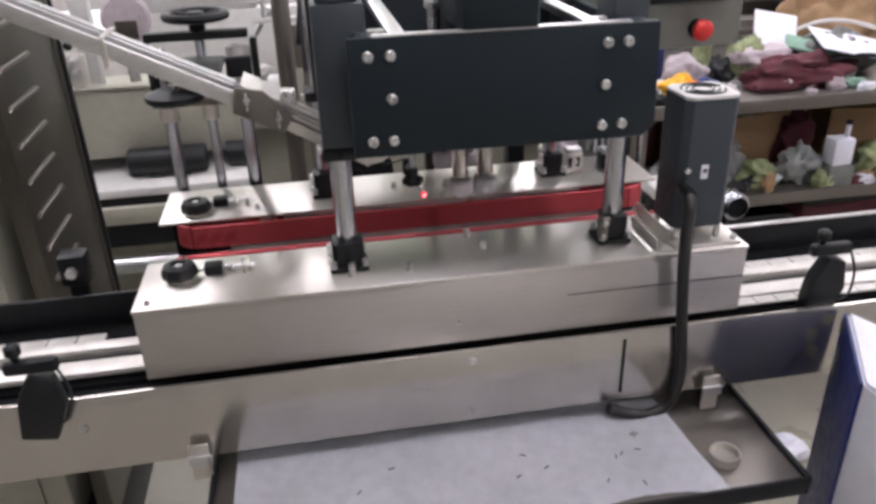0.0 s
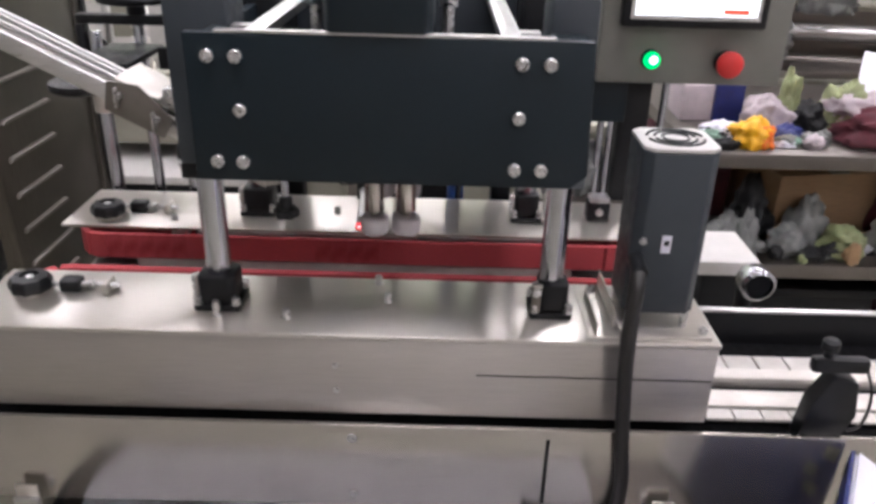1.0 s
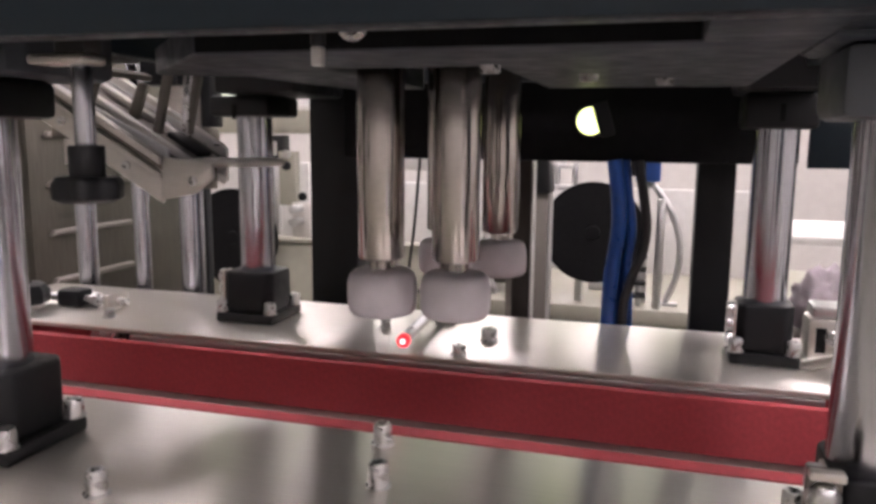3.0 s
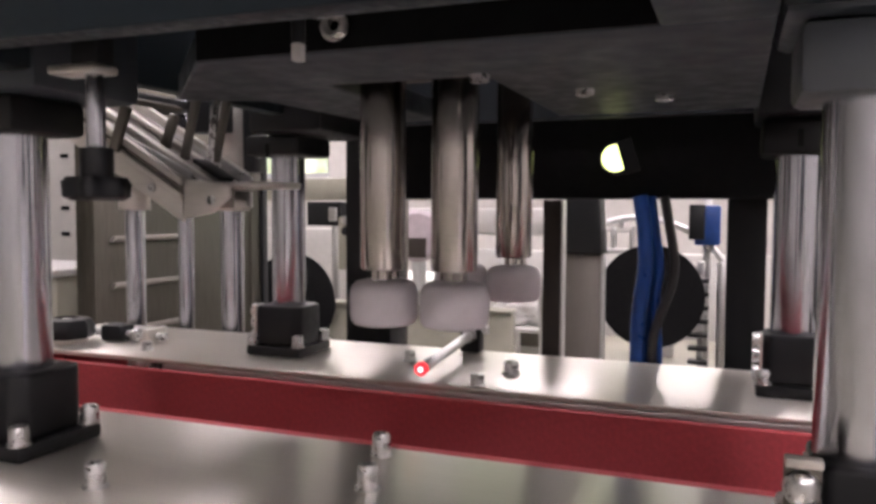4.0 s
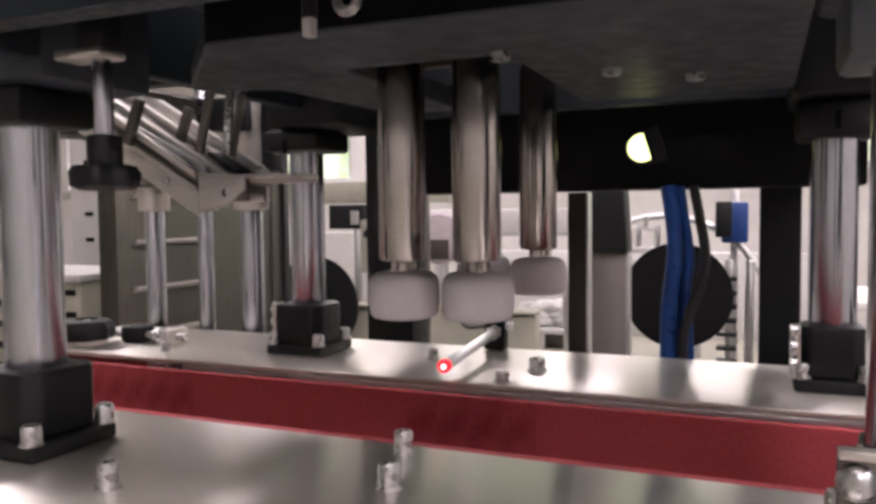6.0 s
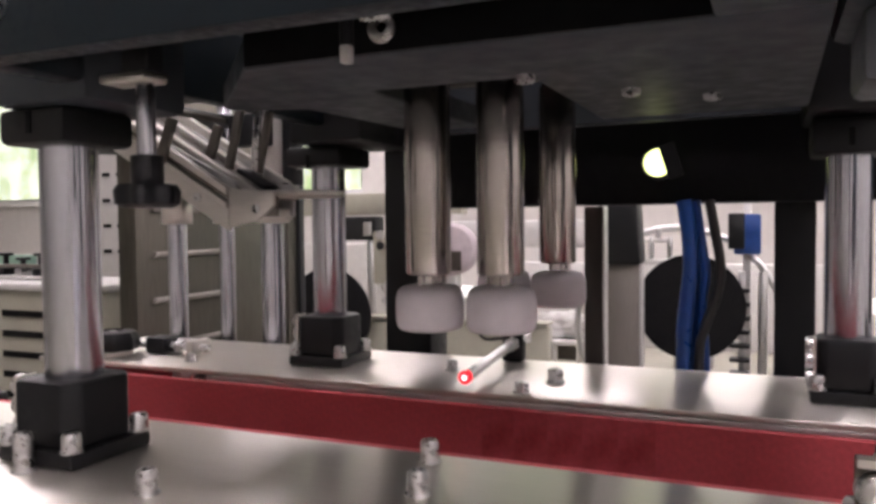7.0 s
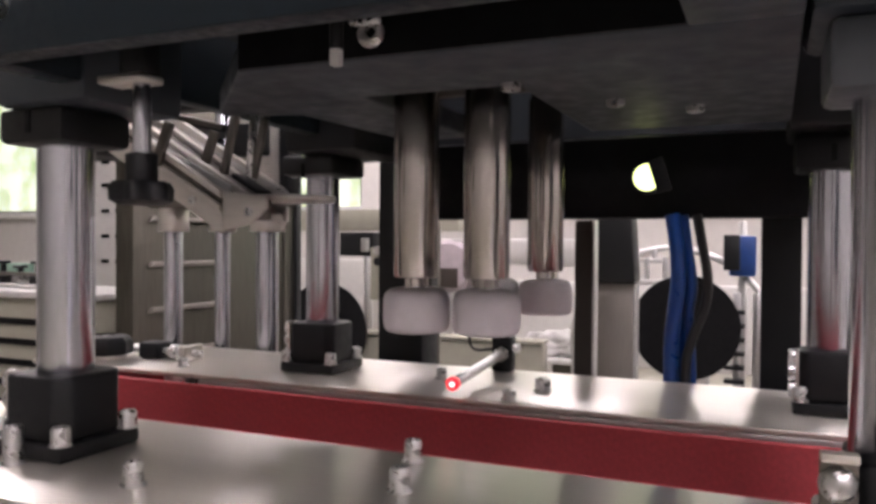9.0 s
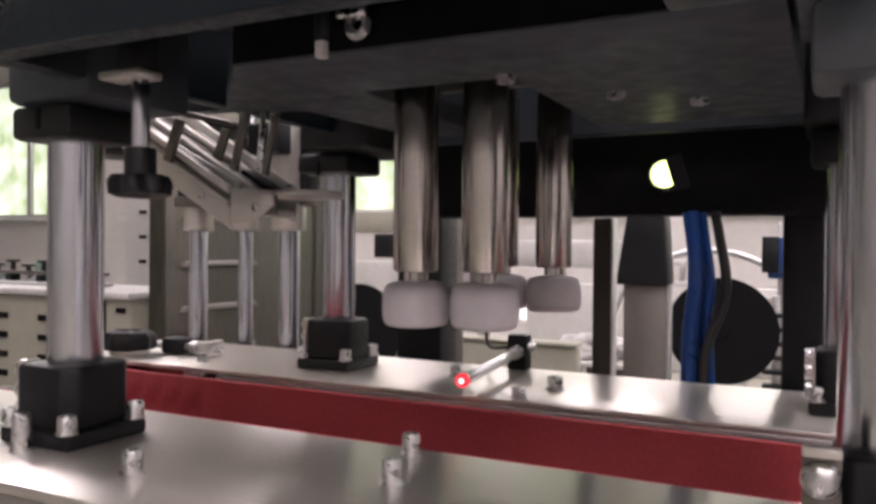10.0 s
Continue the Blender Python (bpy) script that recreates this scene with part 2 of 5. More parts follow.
def hose(points, r, seg=10, steps=8):
    """A smooth hose through the points."""
    pts = [Vector(p) for p in points]
    line = []
    for i in range(len(pts) - 1):
        p0, p1, p2, p3 = pts[max(i - 1, 0)], pts[i], pts[i + 1], pts[min(i + 2, len(pts) - 1)]
        for k in range(steps):
            u = k / steps
            line.append(0.5 * ((2 * p1) + (p2 - p0) * u + (2 * p0 - 5 * p1 + 4 * p2 - p3) * u * u + (3 * p1 - p0 - 3 * p2 + p3) * u ** 3))
    line.append(pts[-1])
    bm = bmesh.new()
    rows = []
    side = Vector((0, 1, 0))
    for i, p in enumerate(line):
        d = (line[min(i + 1, len(line) - 1)] - line[max(i - 1, 0)]).normalized()
        side = (side - d * side.dot(d))
        if side.length < 1e-4:
            side = d.orthogonal()
        side.normalize()
        up = d.cross(side)
        rows.append([bm.verts.new(p + r * (side * math.cos(2 * math.pi * j / seg) + up * math.sin(2 * math.pi * j / seg))) for j in range(seg)])
    for a, b in zip(rows, rows[1:]):
        for j in range(seg):
            bm.faces.new((a[j], a[(j + 1) % seg], b[(j + 1) % seg], b[j]))
    bm.faces.new(rows[0][::-1])
    bm.faces.new(rows[-1])
    return bm


def slab(points, z0, z1, axis="Z", bevel=0.001):
    """A plate with the outline points, from z0 to z1 along the axis."""
    bm = bmesh.new()
    def at(a, b, c):
        return (a, b, c) if axis == "Z" else ((a, c, b) if axis == "Y" else (c, a, b))
    low = [bm.verts.new(at(a, b, z0)) for a, b in points]
    high = [bm.verts.new(at(a, b, z1)) for a, b in points]
    bm.faces.new(low[::-1])
    bm.faces.new(high)
    for i in range(len(points)):
        j = (i + 1) % len(points)
        bm.faces.new((low[i], low[j], high[j], high[i]))
    bmesh.ops.recalc_face_normals(bm, faces=bm.faces[:])
    if bevel:
        bmesh.ops.bevel(bm, geom=bm.edges[:], offset=bevel, segments=2, affect="EDGES", profile=0.5)
    return bm


def joined(*bms):
    out = bmesh.new()
    for b in bms:
        me = bpy.data.meshes.new("join")
        b.to_mesh(me)
        out.from_mesh(me)
        bpy.data.meshes.remove(me)
        b.free()
    return out


def turned(bm, m):
    bm.transform(m)
    return bm


BASE = {}


def mesh_of(name, bm, mat, sharp=0.7):
    bmesh.ops.recalc_face_normals(bm, faces=bm.faces[:])
    for f in bm.faces:
        f.smooth = True
    for e in bm.edges:
        if len(e.link_faces) == 2 and e.calc_face_angle(0) > sharp:
            e.smooth = False
    me = bpy.data.meshes.new(name)
    bm.to_mesh(me)
    bm.free()
    me.materials.append(mat)
    return me


def thing(name, base, label, category, group="", kind=""):
    ob = new(name)
    ob.empty_display_size = 0.02
    ob.location = base
    BASE[ob] = Vector(base)
    return tagged(ob, label, category, group, kind)


def part(name, bm, mat, parent, label=""):
    """Links a bmesh, given in world places, as one mesh under a thing or a part."""
    base = BASE[parent]
    bm.transform(Matrix.Translation(-base))
    ob = new(name, mesh_of(name, bm, mat))
    ob.parent = parent
    BASE[ob] = base
    if label:
        tagged(ob, label)
    return ob


def whole(name, bm, mat, base, label, category, group="", kind="", sharp=0.7):
    """A thing that is one mesh."""
    bm.transform(Matrix.Translation(-Vector(base)))
    ob = new(name, mesh_of(name, bm, mat, sharp))
    ob.location = base
    BASE[ob] = Vector(base)
    return tagged(ob, label, category, group, kind)


def socket_bolt(parent, p, r=0.0058, axis="Y", sign=-1, depth=0.005, name="bolt"):
    """A cap-head bolt with a hexagon socket; its head points along sign * axis."""
    n = 18
    prof = [(r, 0), (r, depth * 0.85), (r * 0.86, depth), (r * 0.48, depth), (r * 0.46, depth * 0.45), (0.0004, depth * 0.45)]
    bm = lathe(prof, (0, 0, 0), "Z", n)
    if axis == "Y":
        bm.transform(Matrix.Rotation(radians(90 if sign < 0 else -90), 4, "X"))
    elif axis == "X":
        bm.transform(Matrix.Rotation(radians(90 if sign > 0 else -90), 4, "Y"))
    elif sign < 0:
        bm.transform(Matrix.Rotation(radians(180), 4, "X"))
    bm.transform(Matrix.Translation(p))
    return part(name, bm, BOLT, parent)


# ---- the room ----
def room():
    whole("floor", box(-11, 4.5, -3.5, 7, -0.12, 0, 0), FLOOR, (-1, 1, 0), "glossy olive epoxy factory floor", "floor", kind="structure")
    whole("ceiling", box(-11, 4.5, -3.5, 7, 3.5, 3.62, 0), CEILING, (-1, 1, 3.5), "plain off-white workshop ceiling", "ceiling", kind="structure")
    whole("wall_south", box(-11, 4.5, -3.62, -3.5, 0, 3.5, 0), WALL, (-1, -3.5, 0), "plain off-white painted workshop wall", "wall", kind="structure")
    whole("wall_east", box(4.5, 4.62, -3.5, 7, 0, 3.5, 0), WALL, (4.5, 1, 0), "plain off-white painted workshop wall", "wall", kind="structure")
    whole("wall_west", box(-11.12, -11, -3.5, 7, 0, 3.5, 0), WALL, (-11, 1, 0), "plain off-white painted workshop wall", "wall", kind="structure")
    wins = [(-9.9, -7.55), (-6.9, -5.15), (-4.9, -3.25), (-2.95, -0.95), (-0.6, 1.2), (1.6, 3.4)]
    pieces = [box(-11, 4.5, 7, 7.2, 0, 1.49, 0), box(-11, 4.5, 7, 7.2, 3.25, 3.5, 0)]
    x = -11
    for a, b in wins:
        pieces.append(box(x, a, 7, 7.2, 1.49, 3.25, 0))
        x = b
    pieces.append(box(x, 4.5, 7, 7.2, 1.49, 3.25, 0))
    whole("wall_north", joined(*pieces), WALL, (-1, 7, 0), "off-white painted wall with a row of windows", "wall", kind="structure")
    for i, (a, b) in enumerate(wins):
        w = thing("window_%d" % (i + 1), ((a + b) / 2, 7.1, 1.49), "aluminium sliding window looking out on green trees", "window", kind="structure")
        mid = (a + b) / 2
        part("window_frame", joined(box(a, b, 7.05, 7.11, 1.49, 1.54, 0.004), box(a, b, 7.05, 7.11, 3.2, 3.25, 0.004), box(a, a + 0.05, 7.05, 7.11, 1.54, 3.2, 0.004), box(b - 0.05, b, 7.05, 7.11, 1.54, 3.2, 0.004), box(mid - 0.035, mid + 0.035, 7.05, 7.11, 1.54, 3.2, 0.004)), ALU, w)
        part("window_sill", box(a - 0.03, b + 0.03, 6.9, 7.05, 1.45, 1.489, 0.005), WHITE, w)
        for u, v in ((a + 0.05, mid - 0.035), (mid + 0.035, b - 0.05)):
            p = part("pane", box(u, v, 7.075, 7.081, 1.54, 3.2, 0), GLASS, w)
            p.visible_shadow = False
    whole("backdrop", box(-40, 16, 14, 14.1, -2, 9, 0), FOLIAGE, (0, 14, 0), "glowing sheet standing in for sunlit green trees outside the windows", "backdrop", kind="structure")
    whole("ground", box(-60, 60, 7.3, 60, -0.4, -0.3, 0), OLIVE, (0, 20, -0.3), "plain ground outside the building", "ground", kind="structure")


def ceiling_lamps():
    first = thing("ceiling_lamp", (0, 0, 3.5), "unseen lit white panel lamp under the ceiling", "ceiling lamp", group="ceiling lamps")
    part("housing", box(-0.37, 0.37, -0.42, 0.42, 3.44, 3.5, 0.006), WHITE, first)
    part("diffuser", box(-0.35, 0.35, -0.4, 0.4, 3.432, 3.4397, 0.002), TUBE, first)
    first.location = (0.2, 0.2, 3.5)
    for i in range(5):
        for j in range(4):
            # First row keeps no west lamps, so the left front stays darker.
            if j or i == 4:
                copy_thing(first, pose(-7.0 + 2.4 * i + 0.8 * j, 0.2 + 2.1 * j, 3.5))
    # Two unseen extra lamps, added to brighten the machine's front and right side.
    for x in (1.2, 3.6):
        copy_thing(first, pose(x, -2.0, 3.5))


# ---- the capping machine ----
def belt_housing(front):
    """The steel box under one clamp belt, with its belt drive knobs and screws."""
    if front:
        y0, y1, back = 0.806, 0.930, "front"
        h = thing("belt_housing", (0.16, 0.87, 0.99), "brushed stainless steel belt housing with a folded top", "machine housing", group="belt housings")
        part("cover", slab([(-0.222, 0.806), (0.541, 0.806), (0.541, 0.930), (-0.222, 0.930)], 1.0795, 1.085, bevel=0.002), STEEL_Y, h)
        part("front_panel", box(-0.2205, 0.5395, 0.8075, 0.8105, 0.99, 1.0793, 0.0008), STEEL_X, h)
        part("end_panel", box(-0.2205, -0.2175, 0.8108, 0.928, 0.99, 1.0793, 0.0008), STEEL_X, h)
        part("end_panel", box(0.5365, 0.5395, 0.8108, 0.928, 0.99, 1.0793, 0.0008), STEEL_X, h)
        part("inner_panel", box(-0.2172, 0.5362, 0.915, 0.918, 1.0, 1.0793, 0), STEEL_X, h)
        part("seam", box(0.30, 0.5375, 0.8069, 0.8074, 1.0407, 1.0418, 0), BLACK_MATT, h, "thin dark sheet joint")
        for z in (1.049, 1.019):
            socket_bolt(h, (0.158, 0.8075, z), 0.0034, depth=0.002)
    else:
        h = thing("belt_housing", (0.16, 1.117, 0.99), "brushed stainless steel belt housing standing behind the bottle lane", "machine housing", group="belt housings")
        part("cover", slab([(-0.226, 1.055), (0.525, 1.055), (0.525, 1.180), (-0.226, 1.180)], 1.0815, 1.085, bevel=0.0008), STEEL_Y, h)
        part("edge_strip", box(-0.05, 0.40, 1.0538, 1.060, 1.0762, 1.0813, 0.0006), ALU, h, "pale folded steel lip")
        part("lower_guide", box(-0.13, 0.43, 1.045, 1.05, 1.008, 1.047, 0.0008), SLAT, h)
        part("base", box(-0.22, 0.52, 1.12, 1.178, 0.99, 1.0812, 0.001), BLACK_MATT, h)
        part("bottom_plate", box(-0.22, 0.52, 1.05, 1.12, 0.99, 1.006, 0.001), STEEL_X, h)
        part("slot_block", box(-0.085, -0.062, 1.0562, 1.07, 1.0745, 1.0812, 0.0006), BOLT, h)
        part("slot_block", box(-0.055, -0.052, 1.0562, 1.07, 1.0745, 1.0812, 0.0006), BLACK, h)
    return h


def star_knob(base, label, r=0.021):
    """A black clamping knob on a threaded pin with a small lever block beside it."""
    x, y, z = base
    k = thing("tension_knob", base, label, "knob", group="belt tension knobs")
    part("collar", rod((x, y, z), (x, y, z + 0.004), r * 0.8), STEEL_Y, k)
    bm = lathe([(r * 0.92, 0.004), (r, 0.007), (r, 0.014), (r * 0.86, 0.019), (r * 0.45, 0.0205), (r * 0.42, 0.0175), (0.0005, 0.0175)], (x, y, z), seg=30)
    for v in bm.verts:
        d = Vector((v.co.x - x, v.co.y - y))
        if d.length > r * 0.8:
            a = math.atan2(d.y, d.x)
            s = 1 + 0.06 * math.cos(a * 9)
            v.co.x, v.co.y = x + d.x * s, y + d.y * s
    part("grip", bm, BLACK, k)
    part("pin", rod((x, y, z + 0.0176), (x, y, z + 0.0195), 0.004), BOLT, k)
    return k


def slide_block(base):
    x, y, z = base
    k = thing("belt_adjuster", base, "black clamp block with a silver adjusting screw on the housing", "adjuster", group="belt adjusters")
    part("block", box(x - 0.011, x + 0.011, y - 0.009, y + 0.009, z, z + 0.014, 0.003), BLACK, k)
    part("screw", rod((x - 0.03, y, z + 0.006), (x + 0.05, y, z + 0.006), 0.0032, seg=12), BOLT, k)
    part("lock_nut", rod((x + 0.018, y, z + 0.006), (x + 0.024, y, z + 0.006), 0.0062, seg=6, bevel=0.0004), BOLT, k)
    part("anchor", box(x + 0.036, x + 0.042, y - 0.012, y + 0.012, z, z + 0.013, 0.0015), STEEL_Y, k)
    return k


def post_base(x, y, label, c=0.0195, near=None):
    """A black flanged clamp that holds a guide post on a housing; three bolts close its split side."""
    b = thing("flange_clamp", (x, y, 1.085), label, "post clamp", group="post bases")
    part("flange", box(x - c - 0.004, x + c + 0.004, y - c - 0.004, y + c + 0.004, 1.085, 1.0925, 0.002), BLACK, b)
    d = c * 0.67
    n = near or c
    part("barrel", slab([(x - n, y - d), (x - n + 0.004, y - c), (x + d, y - c), (x + c, y - d), (x + c, y + d), (x + d, y + c), (x - n + 0.004, y + c), (x - n, y + d)], 1.0925, 1.1222, bevel=0.0018), BLACK, b)
    part("pinch_gap", box(x - n - 0.0004, x - n + 0.0006, y - 0.0015, y + 0.0015, 1.094, 1.1205, 0), BLACK_MATT, b)
    part("clamp_strip", box(x - n - 0.0019, x - n - 0.0004, y - 0.0155, y - 0.004, 1.0935, 1.1225, 0.0004), STEEL_Y, b, "bright steel clamping strip")
    for dx, dy in ((-c, -c), (c, -c), (-c, c), (c, c)):
        part("washer", rod((x + dx, y + dy, 1.0926), (x + dx, y + dy, 1.0936), 0.0052, seg=16, bevel=0), BOLT, b)
        socket_bolt(b, (x + dx, y + dy, 1.0936), 0.0043, "Z", 1, 0.0075)
    for z in (1.0985, 1.1085, 1.1175):
        socket_bolt(b, (x - n - 0.0019, y - 0.0095, z), 0.0052, "X", -1, 0.0042)
    return b


def guide_post(x, y):
    return whole("guide_post", rod((x, y, 1.0925), (x, y, 1.395), 0.0128, seg=36), CHROME, (x, y, 1.0925), "polished steel round guide post between housing and head", "post", group="guide posts")


def post_collar(x, y):
    c = thing("post_collar", (x, y, 1.228), "black split collar clamped under the machine head", "post clamp", group="post collars")
    rear_left = x < 0.2 and y > 1
    part("ring_block", box(x - 0.0205, x + (0.026 if rear_left else 0.0205), y - (0.028 if rear_left else 0.0205), y + 0.0205, 1.2350 if rear_left else 1.2285, 1.2495 if rear_left or x > 0.2 else 1.2445, 0.003), BLACK if x < 0.2 or y > 1 else LIGHT_GREY, c)
    part("split_gap", box(x - 0.0015, x + 0.0015, y - (0.0286 if rear_left else 0.0211), y - (0.0278 if rear_left else 0.0203), 1.233, 1.243, 0), BLACK_MATT, c)
    if x < 0.2:
        socket_bolt(c, (x - 0.0205, y - 0.006, 1.239), 0.0042, "X", -1, 0.005)
    return c


def machine_head():
    h = thing("machine_head", (0.207, 0.99, 1.25), "dark grey powder-coated capping head on four posts", "machine head")
    fp = part("front_plate", slab([(0.046, 1.25), (0.372, 1.25), (0.386, 1.262), (0.382, 1.3762), (0.046, 1.3762)], 0.791, 0.803, "Y", 0.0012), DARK, h)
    for x, z in ((0.066, 1.358), (0.089, 1.358), (0.323, 1.3575), (0.346, 1.3575), (0.089, 1.3132), (0.323, 1.3125), (0.0665, 1.268), (0.0885, 1.268), (0.322, 1.267), (0.345, 1.267)):
        socket_bolt(fp, (x, 0.791, z), 0.0056, depth=0.0052)
    part("top_lip", box(0.072, 0.350, 0.7915, 0.8025, 1.3762, 1.3785, 0.0006), ALU, h, "bright bare top edge of the plate")
    for x0, x1 in ((0.013, 0.0705), (0.3505, 0.393)):
        part("post_block", box(x0, x1, 0.844, 0.905, 1.2448 if x0 < 0.2 else 1.25, 1.404, 0.004), GREY, h)
        part("spacer_block", box(0.0555 if x0 < 0.2 else 0.3505, 0.0705 if x0 < 0.2 else 0.38, 0.8034, 0.8437, 1.252, 1.374, 0.002), DARK, h)
        part("post_block", box(x0 - 0.002, x1 + 0.001, 1.075, 1.162, 1.25, 1.384, 0.004), BLACK, h)
        part("cap_clamp", box(x0 + 0.006, x1 - 0.006, 0.85, 0.895, 1.4042, 1.414, 0.002), GREY, h)
    for x0, x1 in ((0.030, 0.042), (0.380, 0.392)):
        part("side_plate", box(x0, x1, 0.9052, 1.0748, 1.262, 1.36, 0.0015), DARK, h)
    part("rear_plate", box(0.0, 0.4, 1.163, 1.175, 1.262, 1.40, 0.0012), GREY, h)
    part("bearing_plate", slab([(0.15, 0.846), (0.3495, 0.846), (0.3495, 1.05), (0.243, 1.05), (0.243, 0.91), (0.170, 0.91), (0.170, 1.05), (0.125, 1.05), (0.116, 0.942), (0.08, 0.928), (0.08, 0.92)], 1.25, 1.262, bevel=0.0012), GREY, h)
    part("spindle_bracket", turned(box(-0.012, 0.012, -0.003, 0.003, -0.002, 0.002, 0.0006), pose(0.205, 0.957, 1.268, 0, 14, 20)), STEEL_Y, h, "small bright bracket between the spindles")
    part("bracket_bar", box(0.175, 0.24, 0.978, 0.984, 1.262, 1.268, 0.0006), DULL_STEEL, h)
    for x, y in ((0.275, 0.957), (0.307, 0.986), (0.242, 0.905)):
        socket_bolt(h, (x, y, 1.25), 0.0042, "Z", -1, 0.003)
    # Added black strip: hides the plate's lit front edge, paints the slot's deep shade.
    part("slot_shade_strip", box(0.152, 0.317, 0.8436, 0.8457, 1.2505, 1.2797, 0), BLACK_MATT, h)
    part("inner_plate", box(0.0715, 0.3495, 0.876, 1.0746, 1.292, 1.304, 0.0012), GREY, h)
    part("flange_link", box(0.3175, 0.3495, 0.8034, 0.8457, 1.25, 1.262, 0.001), GREY, h)
    part("cross_bar", box(0.0715, 0.3495, 0.8034, 0.8755, 1.280, 1.291, 0.0012), BLACK_MATT, h)
    for x in (0.1, 0.315):
        part("top_rail", box(x - 0.009, x + 0.009, 0.8034, 1.16, 1.366, 1.376, 0.0012), ALU, h, "bare aluminium rail")
        sx = -1 if x < 0.2 else 1
        part("rail_bracket", box(min(x + sx * 0.0095, x + sx * 0.028), max(x + sx * 0.0095, x + sx * 0.028), 0.845, 0.858, 1.366, 1.374, 0.0012), ALU, h, "bare aluminium bracket")
    part("motor_cover", slab([(0.166, 0.786), (0.244, 0.786), (0.25, 0.80), (0.25, 0.872), (0.16, 0.872), (0.16, 0.80)], 1.3787, 1.452, bevel=0.003), DARK, h)
    part("motor_body", box(0.175, 0.24, 0.90, 0.985, 1.3045, 1.46, 0.006), BLACK, h)
    part("motor_body", box(0.175, 0.24, 1.0, 1.085, 1.3045, 1.46, 0.006), BLACK, h)
    for x in (0.145, 0.262):
        part("stud", rod((x, 0.86, 1.3045), (x, 0.86, 1.392), 0.005, seg=12), BOLT, h)
        part("stud_nut", rod((x, 0.86, 1.392), (x, 0.86, 1.4), 0.009, seg=6, bevel=0.0005), BOLT, h)
    part("hanging_pin", rod((0.206, 0.827, 1.2495), (0.206, 0.827, 1.28), 0.0024, seg=14), BLACK, h)
    part("pin_cap", box(0.2042, 0.2078, 0.8252, 0.8288, 1.2435, 1.2495, 0.0006), WHITE, h, "white plastic pin cap")
    part("eye_bolt", ring((0.212, 0.84, 1.2575), 0.0036, 0.0018, "Y", 20), BOLT, h)
    part("eye_shank", rod((0.212, 0.84, 1.2615), (0.212, 0.84, 1.28), 0.003, seg=10), BOLT, h)
    part("eye_shank", rod((0.206, 0.836, 1.2605), (0.218, 0.836, 1.2605), 0.0015, seg=10), BOLT, h)
    return h


def rear_frame():
    f = thing("rear_frame", (0.19, 1.24, 1.0), "black and dark steel columns with a cross beam behind the head", "machine frame")
    part("column", box(0.010, 0.055, 1.225, 1.26, 0.6, 1.40, 0.002), BLACK, f)
    part("column", box(0.333, 0.361, 1.225, 1.26, 0.6, 1.40, 0.002), BLACK, f)
    part("thin_column", box(0.1895, 0.2045, 1.235, 1.25, 0.6, 1.2045, 0.0015), BROWN_STEEL, f)
    part("column_trim", box(0.2048, 0.2062, 1.235, 1.25, 0.6, 1.2045, 0.0003), ALU, f)
    part("cross_beam", box(0.0555, 0.3985, 1.195, 1.2248, 1.2045, 1.30, 0.002), BLACK_MATT, f)
    part("left_extension", box(0.0, 0.0545, 1.19, 1.2245, 1.262, 1.33, 0.002), GREY, f)
    part("lamp_bezel", lathe([(0.0128, 0), (0.0128, 0.003), (0.0108, 0.004), (0.0005, 0.004)], (0.2545, 1.195, 1.2345), "Y"), BLACK, f)
    part("lamp_lens", lathe([(0.0102, 0.0041), (0.0095, 0.0062), (0.0005, 0.0075)], (0.2545, 1.195, 1.2345), "Y"), YELLOW_LAMP, f, "lit yellow lamp lens")
    shutter = box(-0.0055, 0.0055, -0.0008, 0.0008, -0.0125, 0.0125, 0.0004)
    shutter.transform(pose(0.2645, 1.1862, 1.2355, 0, -17, 0))
    part("lamp_shutter", shutter, BLACK, f, "black shade over one side of the lamp")
    return f


SPINDLES = []


def spindle(x, y, z=1.1680):
    """A capping spindle: turned shaft, neck with grooves and a soft cap wheel; it turns on its axis."""
    s = thing("capping_spindle", (x, y, z), "turned steel capping spindle with a greyish white rubber wheel", "spindle", group="capping spindles")
    part("shaft", lathe([(0.0095, 0.0), (0.0105, 0.0012), (0.0105, 0.1), (0.009, 0.102), (0.009, 0.1235)], (x, y, z), seg=30), SPINDLE_STEEL, s)
    part("neck", joined(lathe([(0.0052, -0.007), (0.0052, 0.0)], (x, y, z), seg=18), *[box(x + 0.0055 * math.cos(a) - 0.0013, x + 0.0055 * math.cos(a) + 0.0013, y + 0.0055 * math.sin(a) - 0.0013, y + 0.0055 * math.sin(a) + 0.0013, z - 0.0052, z, 0) for a in (0.3, 2.4, 4.5)]), SPINDLE_STEEL, s)
    w = lathe([(0.0122, -0.0252), (0.0140, -0.0247), (0.0152, -0.0232), (0.0158, -0.0205), (0.0159, -0.0155), (0.0157, -0.0105), (0.0148, -0.0072), (0.0128, -0.0054), (0.009, -0.0046), (0.006, -0.0044)], (x, y, z), seg=32)
    w.transform(Matrix.Translation((x, y, z)) @ Matrix.Rotation(radians(1.6), 4, "X") @ Matrix.Translation((-x + 0.0003, -y, -z)))
    part("cap_wheel", w, SILICONE, s, "greyish white soft cap wheel")
    SPINDLES.append((s, (x, y, z)))
    return s


BELT = []
SEG_COUNT, BELT_R, BELT_X0, BELT_X1 = 72, 0.030, -0.168, 0.470
BELT_LENGTH = 2 * (BELT_X1 - BELT_X0) + 2 * math.pi * BELT_R
BELT_SPEED = 0.30


